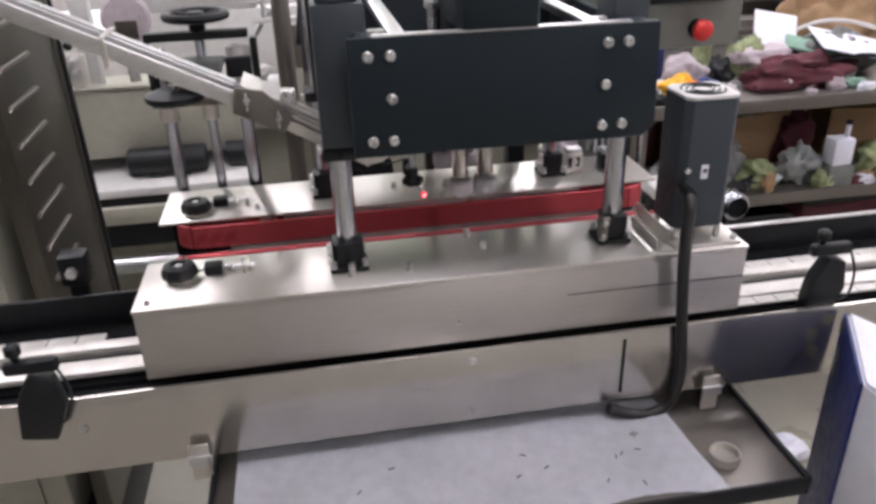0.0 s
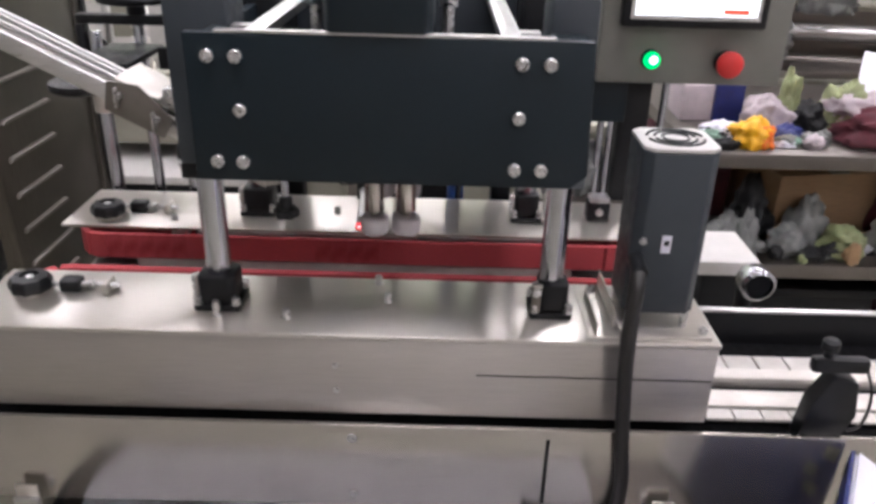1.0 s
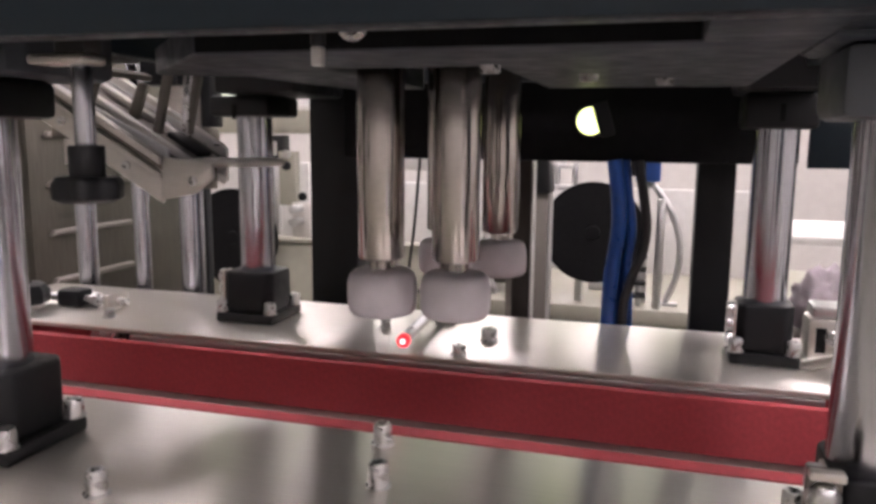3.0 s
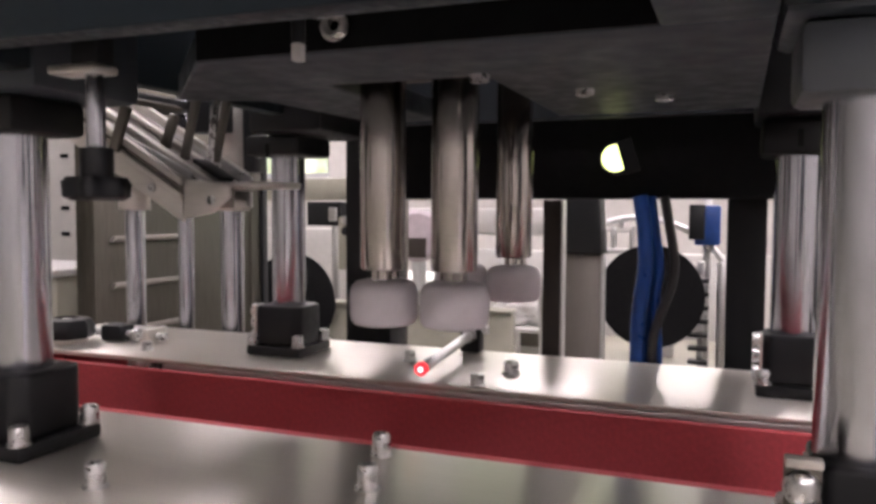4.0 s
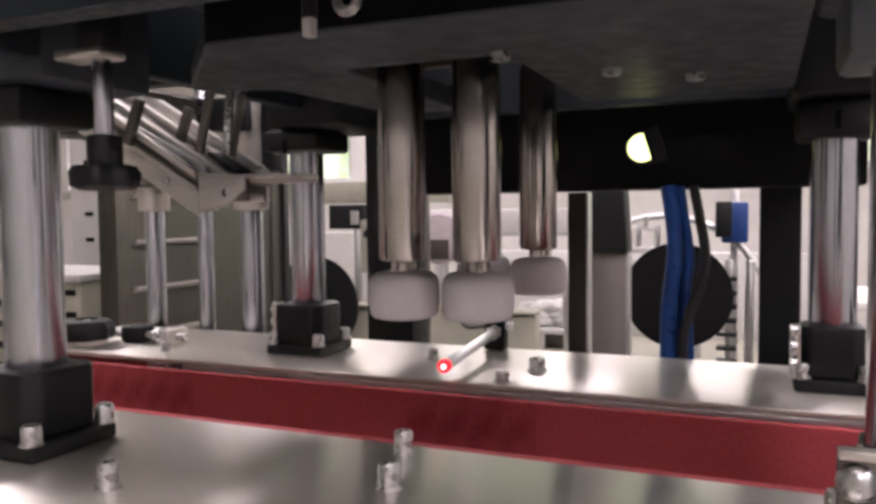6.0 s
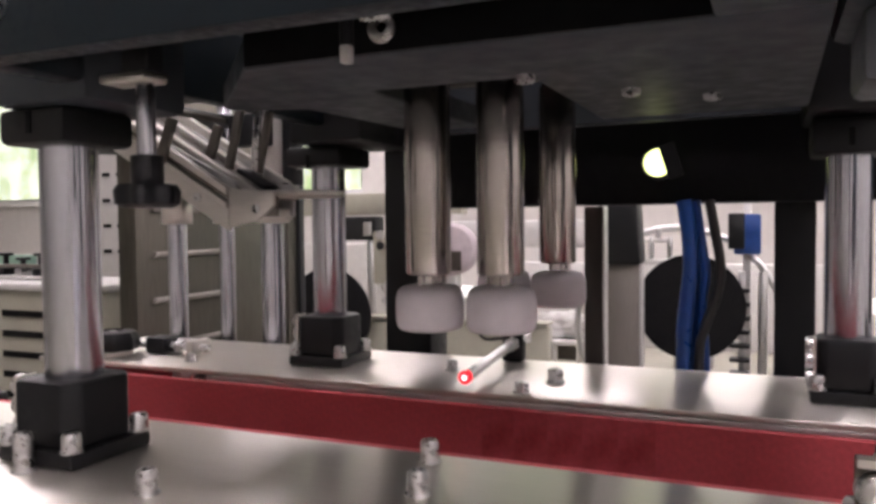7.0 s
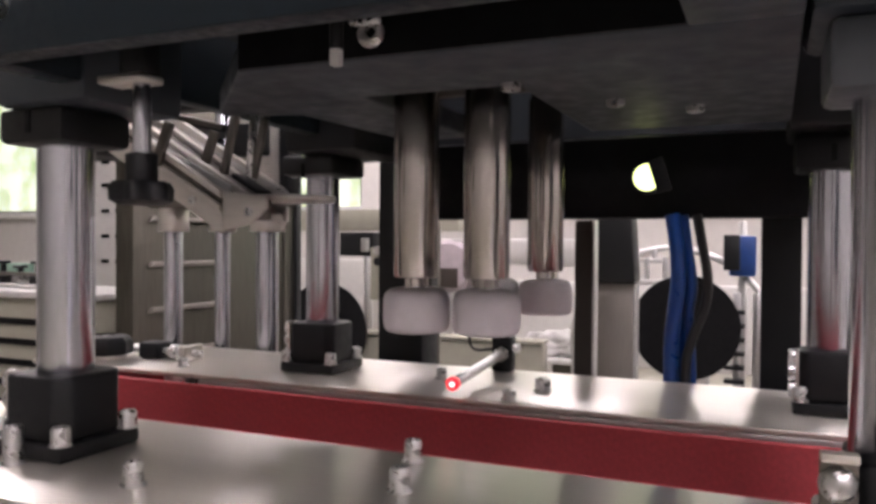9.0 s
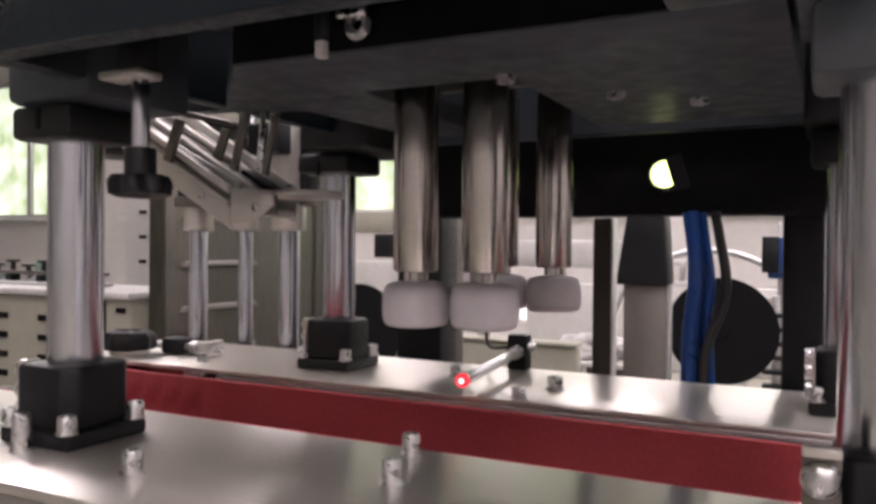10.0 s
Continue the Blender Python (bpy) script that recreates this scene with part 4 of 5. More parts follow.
def drip_tray():
    t = thing("drip_tray", (0.2, 0.72, 0.845), "dark steel tray hung below the conveyor beam", "tray")
    part("floor_sheet", box(-0.16, 0.555, 0.635, 0.86, 0.843, 0.846, 0.0008), STEEL_V, t)
    part("front_rim", box(-0.16, 0.555, 0.630, 0.6346, 0.825, 0.851, 0.001), BLACK, t)
    part("end_rim", box(0.5553, 0.561, 0.630, 0.86, 0.825, 0.852, 0.001), BLACK, t)
    part("end_rim", box(-0.166, -0.1603, 0.630, 0.86, 0.825, 0.852, 0.001), BLACK, t)
    for x in (0.505, -0.175):
        part("hanger", box(x - 0.012, x + 0.012, 0.785, 0.7885, 0.8463, 0.9, 0.0008), STEEL_Y, t)
        part("hanger_tab", box(x - 0.014, x + 0.014, 0.78, 0.7847, 0.872, 0.886, 0.0008), ALU, t)
    part("pot", lathe([(0.017, 0), (0.019, 0.003), (0.019, 0.014), (0.0165, 0.014), (0.016, 0.004), (0.0005, 0.004)], (0.475, 0.685, 0.846), seg=22), STEEL_Y, t, "small round steel cup")
    bm = bmesh.new()
    n, m = 46, 14
    rnd = random.Random(4)
    grid = []
    for i in range(n + 1):
        row = []
        for j in range(m + 1):
            u, v = i / n, j / m
            x = -0.135 + u * (0.59 - 0.02 * v)
            y = 0.637 + v * 0.222 + 0.006 * math.sin(u * 17)
            z = 0.8472 + 0.0022 * (noise.noise((x * 22, y * 22, 0)) + 1) + 0.0012 * (noise.noise((x * 70, y * 70, 3)) + 1)
            row.append(bm.verts.new((x, y, z)))
        grid.append(row)
    for i in range(n):
        for j in range(m):
            bm.faces.new((grid[i][j], grid[i + 1][j], grid[i + 1][j + 1], grid[i][j + 1]))
    bmesh.ops.solidify(bm, geom=bm.faces[:], thickness=0.0008)
    whole("cloth", bm, CLOTH, (0.2, 0.71, 0.847), "creased bluish white cloth spread in the tray", "cloth")
    for i in range(16):
        x, y = rnd.uniform(-0.1, 0.42), rnd.uniform(0.65, 0.77)
        bm = box(-0.004, 0.004, -0.0007, 0.0007, 0, 0.0012, 0.0003, 1)
        bm.transform(pose(x, y, 0.8535, 0, 0, rnd.uniform(0, 180)))
        whole("metal_chip", bm, BLACK, (x, y, 0.853), "small dark chip lying on the white cloth", "debris", group="chips on the cloth")


def paper_box():
    b = thing("carton", (0.66, 0.62, 0.6), "bluish white carton with one navy blue side beside the conveyor", "box")
    far, near = (0.690, 0.786), (0.607, 0.640)
    part("body", slab([far, near, (0.635, 0.45), (0.715, 0.43), (0.715, 0.72)], 0.60, 0.974, bevel=0.002), PAPER, b)
    part("blue_side", slab([far, near, (near[0] - 0.0036, near[1] + 0.0021), (far[0] - 0.0036, far[1] + 0.0021)], 0.60, 0.976, bevel=0.0006), NAVY, b, "navy blue printed side")
    part("lid", slab([(0.692, 0.783), (0.610, 0.640), (0.634, 0.448), (0.717, 0.428), (0.717, 0.72)], 0.9742, 0.978, bevel=0.0012), PAPER, b, "bluish white lid")
    for u, z in ((0.95, 0.958), (0.86, 0.925), (0.9, 0.895)):
        x, y = near[0] + u * (far[0] - near[0]), near[1] + u * (far[1] - near[1])
        part("tape_scrap", turned(box(-0.007, 0.007, -0.0006, 0.0006, -0.010, 0.010, 0.0003), pose(x - 0.0045, y + 0.0026, z, 0, 8, 60)), BAG, b, "torn clear tape on the edge")
    t = thing("side_stand", (0.69, 0.65, 0.0), "plain dark steel stand under the white carton", "stand")
    part("top", box(0.60, 0.73, 0.42, 0.79, 0.58, 0.5995, 0.002), STEEL_V, t)
    for x in (0.615, 0.715):
        for y in (0.44, 0.77):
            part("leg", box(x - 0.012, x + 0.012, y - 0.012, y + 0.012, 0, 0.5798, 0.002), STEEL_V, t)


def crumpled(name, centre, size, mat, label, category, seed, group=""):
    """A soft crumpled heap, uneven all over and flat below."""
    bm = bmesh.new()
    bmesh.ops.create_icosphere(bm, subdivisions=4, radius=1)
    for v in bm.verts:
        p = v.co.copy()
        k = 1 + 0.38 * noise.noise(p * 1.7 + Vector((seed * 3.1, 0, 0))) + 0.20 * noise.noise(p * 4.6 + Vector((0, seed * 2.3, 0))) - 0.30 * abs(noise.noise(p * 3.4 + Vector((0, 0, seed * 1.9)))) - 0.16 * abs(noise.noise(p * 8.5 + Vector((seed, 0, 0))))
        v.co = Vector((p.x * size[0] * k, p.y * size[1] * k, max(p.z, -0.55) * size[2] * k))
    low = min(v.co.z for v in bm.verts)
    for v in bm.verts:
        v.co.z = max(v.co.z - low - 0.15 * size[2], 0)
        v.co += Vector(centre)
    return whole(name, bm, mat, centre, label, category, group, sharp=1.6)


def control_box():
    c = thing("control_box", (0.575, 1.2, 1.265), "grey steel control box with a lit touch screen and buttons", "control panel")
    part("case", box(0.455, 0.692, 1.156, 1.26, 1.262, 1.50, 0.003), PANEL, c)
    s = part("screen_bezel", box(0.476, 0.655, 1.138, 1.1555, 1.335, 1.475, 0.004), BLACK, c, "black screen frame")
    part("screen_border", box(0.486, 0.645, 1.1368, 1.1378, 1.345, 1.466, 0), ALU, s)
    part("screen", box(0.491, 0.640, 1.1355, 1.1366, 1.350, 1.462, 0), SCREEN, s, "lit white touch screen")
    part("screen_field", box(0.598, 0.629, 1.1345, 1.1353, 1.353, 1.359, 0), SCREEN_RED, s, "lit red field")
    part("button_ring", lathe([(0.0125, 0), (0.0125, 0.004), (0.011, 0.006), (0.0005, 0.006)], (0.522, 1.156, 1.2935), "Y"), BLACK, c)
    part("green_button", lathe([(0.0105, 0.0062), (0.0105, 0.012), (0.008, 0.0135), (0.0005, 0.0135)], (0.522, 1.156, 1.2935), "Y"), GREEN_LAMP, c, "glowing green button")
    part("button_core", lathe([(0.0055, 0.0136), (0.004, 0.0148), (0.0005, 0.015)], (0.523, 1.156, 1.2945), "Y"), GREEN_CORE, c, "bright centre of the button")
    part("stop_collar", lathe([(0.0145, 0), (0.0145, 0.003), (0.008, 0.004), (0.008, 0.014)], (0.617, 1.156, 1.2925), "Y"), BLACK, c)
    part("stop_button", lathe([(0.010, 0.0142), (0.0165, 0.018), (0.0165, 0.024), (0.012, 0.0275), (0.0005, 0.028)], (0.617, 1.156, 1.2925), "Y"), RED_BUTTON, c, "red emergency stop mushroom button")
    part("rear_arm", box(0.50, 0.54, 1.19, 1.23, 1.0, 1.2618, 0.003), BLACK, c)
    for x in (0.478, 0.492, 0.56):
        part("support_rod", rod((x, 1.2, 0.8), (x, 1.2, 1.2618), 0.005, seg=12), CHROME, c)
    part("cover_plate", box(0.402, 0.505, 1.18, 1.186, 1.203, 1.2615, 0.001), DARK, c)
    crumpled("film_bag", (0.466, 1.215, 1.086), (0.028, 0.020, 0.05), BAG, "crumpled clear plastic bag caught on the support rods", "bag", 71)
    crumpled("pink_rag", (0.425, 1.21, 1.086), (0.022, 0.02, 0.03), LILAC, "small pinkish rag beside the clear bag", "rag", 72)
    whole("bag_shelf", box(0.39, 0.53, 1.186, 1.245, 1.0815, 1.0855, 0.001), STEEL_V, (0.46, 1.21, 1.08), "narrow steel ledge behind the rear housing", "ledge")


def rear_switches():
    for x, y, w in ((0.415, 1.135, 0.03), (0.47, 1.12, 0.03)):
        s = thing("terminal_block", (x, y, 1.085), "small grey and black terminal block on the rear housing", "terminal block", group="terminal blocks")
        part("body", box(x - w / 2, x + w / 2, y - 0.012, y + 0.012, 1.0852, 1.112, 0.003), STEEL_Y if x < 0.45 else BLACK, s)
        for dx in (-0.007, 0.006) if x < 0.45 else ():
            part("slot", box(x + dx - 0.003, x + dx + 0.003, y - 0.0126, y - 0.0118, 1.090, 1.106, 0), BLACK_MATT, s, "dark slot")
        part("cap", box(x - w / 2 + 0.002, x + w / 2 - 0.002, y - 0.012, y + 0.010, 1.1122, 1.12, 0.002), ALU, s)
        socket_bolt(s, (x, y - 0.012, 1.1), 0.005, depth=0.004)
    whole("steel_arm", turned(box(-0.028, 0.028, -0.004, 0.004, 0, 0.006, 0.001), pose(0.398, 1.10, 1.0853, 0, -22, -30)), STEEL_Y, (0.398, 1.1, 1.085), "short bent steel arm on the rear housing", "bracket")


# ---- the left side: louvred cabinet ----
def louvre_cabinet():
    c = thing("louvred_cabinet", (-0.62, 1.73, 0.0), "brownish grey steel cabinet with pressed louvres", "cabinet")
    part("side_panel", box(-0.579, -0.575, 1.485, 1.93, 0.15, 1.52, 0.001), LOUVRE_STEEL, c)
    part("front_post", box(-0.61, -0.5792, 1.485, 1.50, 0.15, 1.52, 0.001), LOUVRE_STEEL, c)
    part("rear_panel", box(-0.66, -0.5792, 1.926, 1.93, 0.15, 1.52, 0.001), LOUVRE_STEEL, c)
    part("edge_trim", box(-0.575, -0.569, 1.912, 1.93, 0.15, 1.52, 0.001), BLACK, c, "dark edge seal")
    part("corner_bead", rod((-0.5745, 1.878, 0.152), (-0.5745, 1.878, 1.518), 0.004, seg=10, bevel=0), LOUVRE_STEEL, c)
    part("top", box(-0.66, -0.575, 1.485, 1.93, 1.5203, 1.53, 0.001), LOUVRE_STEEL, c)
    for i in range(15):
        z = 0.356 + i * 0.0716
        bm = slab([(1.512, z), (1.695, z), (1.688, z + 0.009), (1.519, z + 0.009)], -0.5748, -0.566, "X", 0.002)
        part("louvre", bm, STEEL_V, c)
    for i in range(6):
        bm = box(-0.5749, -0.5715, 1.60, 1.70, 0.22 + i * 0.011, 0.226 + i * 0.011, 0)
        part("vent_slot", bm, BLACK_MATT, c)
    part("foot_rail", box(-0.66, -0.575, 1.485, 1.93, 0, 0.1497, 0.002), BLACK, c)
    c.location.x += 0.025
    j = thing("joint_fitting", (-0.36, 1.10, 0.96), "black guide rail joint with a steel screw", "clamp")
    part("block", box(-0.385, -0.345, 1.082, 1.118, 0.986, 1.035, 0.005), BLACK, j)
    part("stem", box(-0.378, -0.352, 1.09, 1.11, 0.91, 0.9858, 0.003), BLACK, j)
    part("pin", rod((-0.365, 1.07, 1.012), (-0.365, 1.0815, 1.012), 0.008, seg=14), BOLT, j)


# ---- behind: labelling machine, benches, cabinets ----
def labelling_machine():
    m = thing("labelling_machine", (-0.3, 2.9, 0.0), "pale labelling machine with black reel discs and clear reel", "labelling machine")
    part("cabinet", box(-1.7, 0.9, 2.85, 3.5, 0.05, 0.72, 0.01), OLIVE, m)
    part("table_top", box(-1.75, 0.95, 2.72, 3.55, 0.7203, 0.76, 0.004), OLIVE, m)
    part("fascia", box(-1.3, -0.24, 2.675, 2.715, 0.665, 0.905, 0.012), OLIVE, m)
    part("fascia_lip", box(-1.3, -0.24, 2.66, 2.7195, 0.9053, 0.915, 0.004), OLIVE, m)
    part("lower_deck", box(-1.3, -0.2, 2.50, 2.848, 0.585, 0.615, 0.005), WHITE, m)
    rl = part("feed_roller", rod((-0.62, 2.62, 0.665), (-0.36, 2.62, 0.665), 0.048, seg=24, bevel=0.012), BLACK, m, "black rubber feed roller")
    part("roller_foot", box(-0.56, -0.42, 2.60, 2.64, 0.6153, 0.625, 0.002), BLACK, rl)
    part("feed_roller", rod((-0.30, 2.66, 0.66), (-0.22, 2.66, 0.66), 0.044, seg=24, bevel=0.01), BLACK, m, "black rubber feed roller")
    part("deck_rail", box(-1.3, -0.2, 2.47, 2.50, 0.50, 0.56, 0.006), OLIVE, m)
    # Black sheet in place of the shade beneath the lower deck.
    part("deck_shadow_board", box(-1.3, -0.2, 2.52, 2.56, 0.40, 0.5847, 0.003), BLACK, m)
    part("foot_rail", rod((-1.3, 2.46, 0.36), (-0.2, 2.46, 0.36), 0.03, seg=18), ALU, m)
    for x in (-1.27, -0.23):
        part("deck_leg", box(x - 0.02, x + 0.02, 2.565, 2.60, 0, 0.5847, 0.003), LOUVRE_STEEL, m)
        part("rail_bracket", box(x - 0.015, x + 0.015, 2.46, 2.5647, 0.365, 0.395, 0.002), LOUVRE_STEEL, m)
    part("panel", box(-1.6, -0.95, 3.2, 3.24, 0.7603, 1.12, 0.005), WHITE, m)
    part("panel", box(-0.62, 0.6, 3.3, 3.34, 0.7603, 1.05, 0.005), WHITE, m)
    part("beam", box(-1.75, -0.6, 2.92, 2.98, 1.225, 1.30, 0.004), OLIVE, m)
    part("beam_post", box(-1.7, -1.64, 2.92, 2.98, 0.7603, 1.2248, 0.004), WHITE, m)
    part("beam_post", box(-0.78, -0.72, 2.92, 2.98, 0.7603, 1.2248, 0.004), WHITE, m)
    d = part("reel_disc", lathe([(0.134, 0), (0.135, 0.002), (0.135, 0.008), (0.133, 0.01), (0.02, 0.01), (0.018, 0.016), (0.0005, 0.016)], (0.134, 2.671, 0.972), "Y", 48), BLACK_MATT, m, "black round reel disc")
    part("axle", rod((0.134, 2.672, 0.972), (0.134, 3.0, 0.972), 0.016, seg=16), CHROME, d)
    part("disc_bracket", box(0.10, 0.17, 2.96, 3.02, 0.7603, 1.02, 0.004), WHITE, d)
    d = part("reel_disc", lathe([(0.134, 0), (0.135, 0.002), (0.135, 0.008), (0.133, 0.01), (0.02, 0.01), (0.018, 0.016), (0.0005, 0.016)], (0.15, 2.671, 0.54), "Y", 48), BLACK_MATT, m, "black round reel disc")
    part("axle", rod((0.15, 2.672, 0.54), (0.15, 2.86, 0.54), 0.016, seg=16), CHROME, d)
    d = part("reel_disc", lathe([(0.143, 0), (0.145, 0.002), (0.145, 0.008), (0.143, 0.01), (0.02, 0.01), (0.018, 0.016), (0.0005, 0.016)], (-0.914, 2.62, 0.918), "Y", 48), BLACK_MATT, m, "black round reel disc")
    part("axle", rod((-0.914, 2.6212, 0.918), (-0.914, 2.6748, 0.885), 0.016, seg=16), CHROME, d)
    for z in (0.965, 1.005):
        part("reel_roller", rod((-0.735, 2.64, z), (-0.735, 2.70, z), 0.012, seg=14), BOLT, m)
    part("roller_plate", box(-0.765, -0.705, 2.7005, 2.709, 0.9153, 1.02, 0.002), SATIN, m)
    arch = [(0.085 + 0.275 * math.cos(radians(k)), 2.80, 0.90 + 0.275 * math.sin(radians(k))) for k in range(-30, 211, 12)]
    r = part("film_arch", hose(arch, 0.0095, 10, 3), ALU, m, "bright bent tube over the reels")
    part("arch_foot", box(0.29, 0.36, 2.785, 2.815, 0.7603, 0.768, 0.002), ALU, r)
    part("guide_rail", box(-0.16, 0.07, 2.775, 2.79, 1.135, 1.147, 0.003), WHITE, m)
    for x, z in ((-0.13, 1.17), (-0.075, 1.185), (-0.02, 1.165), (0.04, 1.175)):
        part("guide_stud", rod((x, 2.7825, 1.147), (x, 2.7825, z), 0.006, seg=10), BLACK if z > 1.18 else ALU, m)
    part("side_plate", box(-0.055, 0.005, 2.60, 2.625, 0.95, 1.09, 0.003), DULL_STEEL, m)
    part("side_plate_foot", box(-0.045, -0.005, 2.60, 2.73, 0.7603, 0.9497, 0.003), OLIVE, m)
    k = part("film_rack", joined(box(-0.42, -0.10, 2.80, 3.0, 0.832, 0.846, 0.003), *[box(x - 0.006, x + 0.006, y - 0.006, y + 0.006, 0.7603, 0.8318, 0) for x in (-0.40, -0.33, -0.26, -0.19, -0.12) for y in (2.81, 2.99)]), WHITE, m, "low white rack with thin legs")
    part("rack_slots", box(-0.41, -0.11, 2.90, 2.905, 0.775, 0.825, 0.001), DULL_STEEL, k)
    for i, x in enumerate((-0.52, -0.485, -0.452, -0.43)):
        v = part("vial", lathe([(0.011, 0.7603), (0.012, 0.765), (0.012, 0.83 + 0.006 * (i % 3)), (0.006, 0.84 + 0.006 * (i % 3)), (0.006, 0.852 + 0.006 * (i % 3))], (x, 2.77, 0), seg=14), (ALU, VIAL, ALU, VIAL)[i], m)
    part("tan_guard", lathe([(0.078, 0), (0.08, 0.02), (0.07, 0.03), (0.02, 0.032)], (-0.565, 2.78, 1.115), "Y", 36), LILAC, m, "pale paper reel")
    part("reel_shade", box(-0.60, -0.53, 2.742, 2.747, 1.05, 1.11, 0.002), BROWN_STEEL, m)
    part("reel_stem", box(-0.60, -0.57, 2.80, 2.83, 0.7603, 1.06, 0.003), ALU, m)
    part("grey_plate", box(-0.86, -0.80, 2.80, 2.83, 1.0, 1.17, 0.003), OLIVE, m)
    for x, z in ((-0.83, 1.16), (-0.83, 1.125), (-0.775, 1.03)):
        part("plate_knob", rod((x, 2.79, z), (x, 2.7997, z), 0.014, seg=14), BLACK if z < 1.15 else BOLT, m)
    for i in range(7):
        part("rung", box(0.225, 0.275, 2.72, 2.76, 0.79 + i * 0.036, 0.801 + i * 0.036, 0.003), BLACK, m)
    part("rung_post", box(0.245, 0.262, 2.7605, 2.79, 0.7603, 1.06, 0.003), ALU, m)
    part("rung_post", rod((0.305, 2.74, 0.7603), (0.305, 2.74, 1.06), 0.012, seg=14), ALU, m)
    st = part("stepper", box(0.235, 0.30, 2.73, 2.80, 1.105, 1.21, 0.006), MOTOR_BLUE, m, "blue motor")
    part("stepper_face", box(0.222, 0.262, 2.715, 2.7295, 1.12, 1.212, 0.003), BLACK, st)
    part("stepper_post", box(0.255, 0.275, 2.80, 2.83, 0.7603, 1.25, 0.003), ALU, m)
    for x in (-0.12, -0.05, 0.02, 0.07):
        part("pin", rod((x, 2.78, 1.09), (x, 2.78, 1.15), 0.008, seg=12), ALU, m)
    part("roller_bar", box(-0.16, 0.12, 2.765, 2.795, 1.075, 1.0897, 0.003), WHITE, m)
    part("roller_bar", box(-0.62, -0.14, 2.80, 2.86, 1.12, 1.2, 0.008), WHITE, m)
    part("bar_leg", box(-0.6, -0.57, 2.815, 2.845, 0.7603, 1.1197, 0.003), ALU, m)
    part("bar_leg", box(0.08, 0.1, 2.77, 2.79, 0.7603, 1.0747, 0.003), ALU, m)
    part("sensor_box", box(-1.0, -0.87, 2.84, 2.90, 1.14, 1.22, 0.004), BLACK, m)
    part("sensor_face", box(-0.915, -0.885, 2.835, 2.8397, 1.155, 1.20, 0.002), ALU, m)
    part("sensor_post", rod((-0.905, 2.87, 0.7603), (-0.905, 2.87, 1.1398), 0.014, seg=12), ALU, m)
    return m


def cluttered_bench():
    t = thing("work_bench", (1.6, 2.1, 0.0), "steel work bench with a lower shelf, covered with clutter", "bench")
    part("worktop", box(0.82, 2.7, 1.79, 2.5, 0.935, 0.97, 0.003), STEEL_V, t)
    part("lower_shelf", box(0.82, 2.7, 1.79, 2.5, 0.665, 0.70, 0.003), STEEL_V, t)
    for x in (0.84, 2.66):
        for y in (1.82, 2.46):
            part("leg", box(x - 0.02, x + 0.02, y - 0.02, y + 0.02, 0, 0.6648, 0.002), STEEL_V, t)
            part("leg", box(x - 0.02, x + 0.02, y - 0.02, y + 0.02, 0.7003, 0.9347, 0.002), STEEL_V, t)
    crumpled("yellow_wrapper", (0.955, 1.85, 0.97), (0.052, 0.04, 0.042), YELLOW, "crumpled yellow plastic wrapper on the bench", "wrapper", 1)
    crumpled("orange_wrapper", (0.985, 1.84, 0.97), (0.022, 0.024, 0.034), ORANGE, "small orange plastic wrapper on the bench", "wrapper", 2)
    for i, (x, y, sz, mt, lab) in enumerate(((0.90, 1.89, (0.05, 0.04, 0.03), PAPER, "crumpled white paper bag on the bench"), (1.03, 1.98, (0.06, 0.05, 0.06), LILAC, "crumpled pale pink sheet on the bench"), (1.06, 1.90, (0.04, 0.03, 0.028), NAVY, "crumpled dark blue wrapper on the bench"), (1.10, 1.86, (0.035, 0.02, 0.022), BAG, "small clear wrapper on the bench"), (1.14, 2.0, (0.05, 0.05, 0.05), BLACK, "black rag on the bench"), (1.22, 1.99, (0.05, 0.05, 0.085), SAGE, "olive crumpled packet on the bench"))):
        crumpled("wrapper", (x, y, 0.97), sz, mt, lab, "wrapper", 50 + i, "wrappers on the bench")
    crumpled("leaf_packet", (1.09, 2.0, 0.97), (0.028, 0.03, 0.10), SAGE, "olive yellow crumpled packet standing up", "packet", 5)
    crumpled("maroon_cloth", (1.33, 1.9, 0.97), (0.17, 0.07, 0.06), MAROON, "crumpled dark maroon cloth heap on the bench", "cloth", 6)
    crumpled("pink_sheet", (1.27, 1.97, 1.0), (0.10, 0.05, 0.045), LILAC, "crumpled pale pink sheet on the heap", "sheet", 7)
    crumpled("grey_wrap", (1.47, 2.0, 0.97), (0.14, 0.08, 0.09), BAG, "grey crumpled plastic wrap on the bench", "bag", 8)
    b = thing("blue_tin", (0.93, 2.1, 0.97), "dark blue box with a lilac lid on the bench", "box")
    part("body", box(0.93, 1.0, 2.04, 2.16, 0.9702, 1.075, 0.004), NAVY, b)
    part("lid", box(0.85, 0.9295, 2.05, 2.165, 0.9702, 1.06, 0.004), LILAC, b)
    bm = box(-0.06, 0.06, -0.075, 0.075, 0, 0.006, 0.002)
    bm.transform(pose(1.33, 2.04, 1.085, 36, 10, -20))
    whole("note_pad", bm, PAPER, (1.33, 2.04, 1.05), "off-white note pad leaning on the heap", "paper")
    bm = box(-0.17, 0.17, -0.07, 0.07, 0, 0.004, 0.001)
    bm.transform(pose(1.56, 1.92, 1.05, 14, 12, -10))
    whole("paper_sheet", bm, PAPER, (1.56, 1.92, 1.03), "white sheet of paper lying over the heap", "paper")
    bm = box(-0.075, 0.075, -0.03, 0.03, 0, 0.008, 0.002)
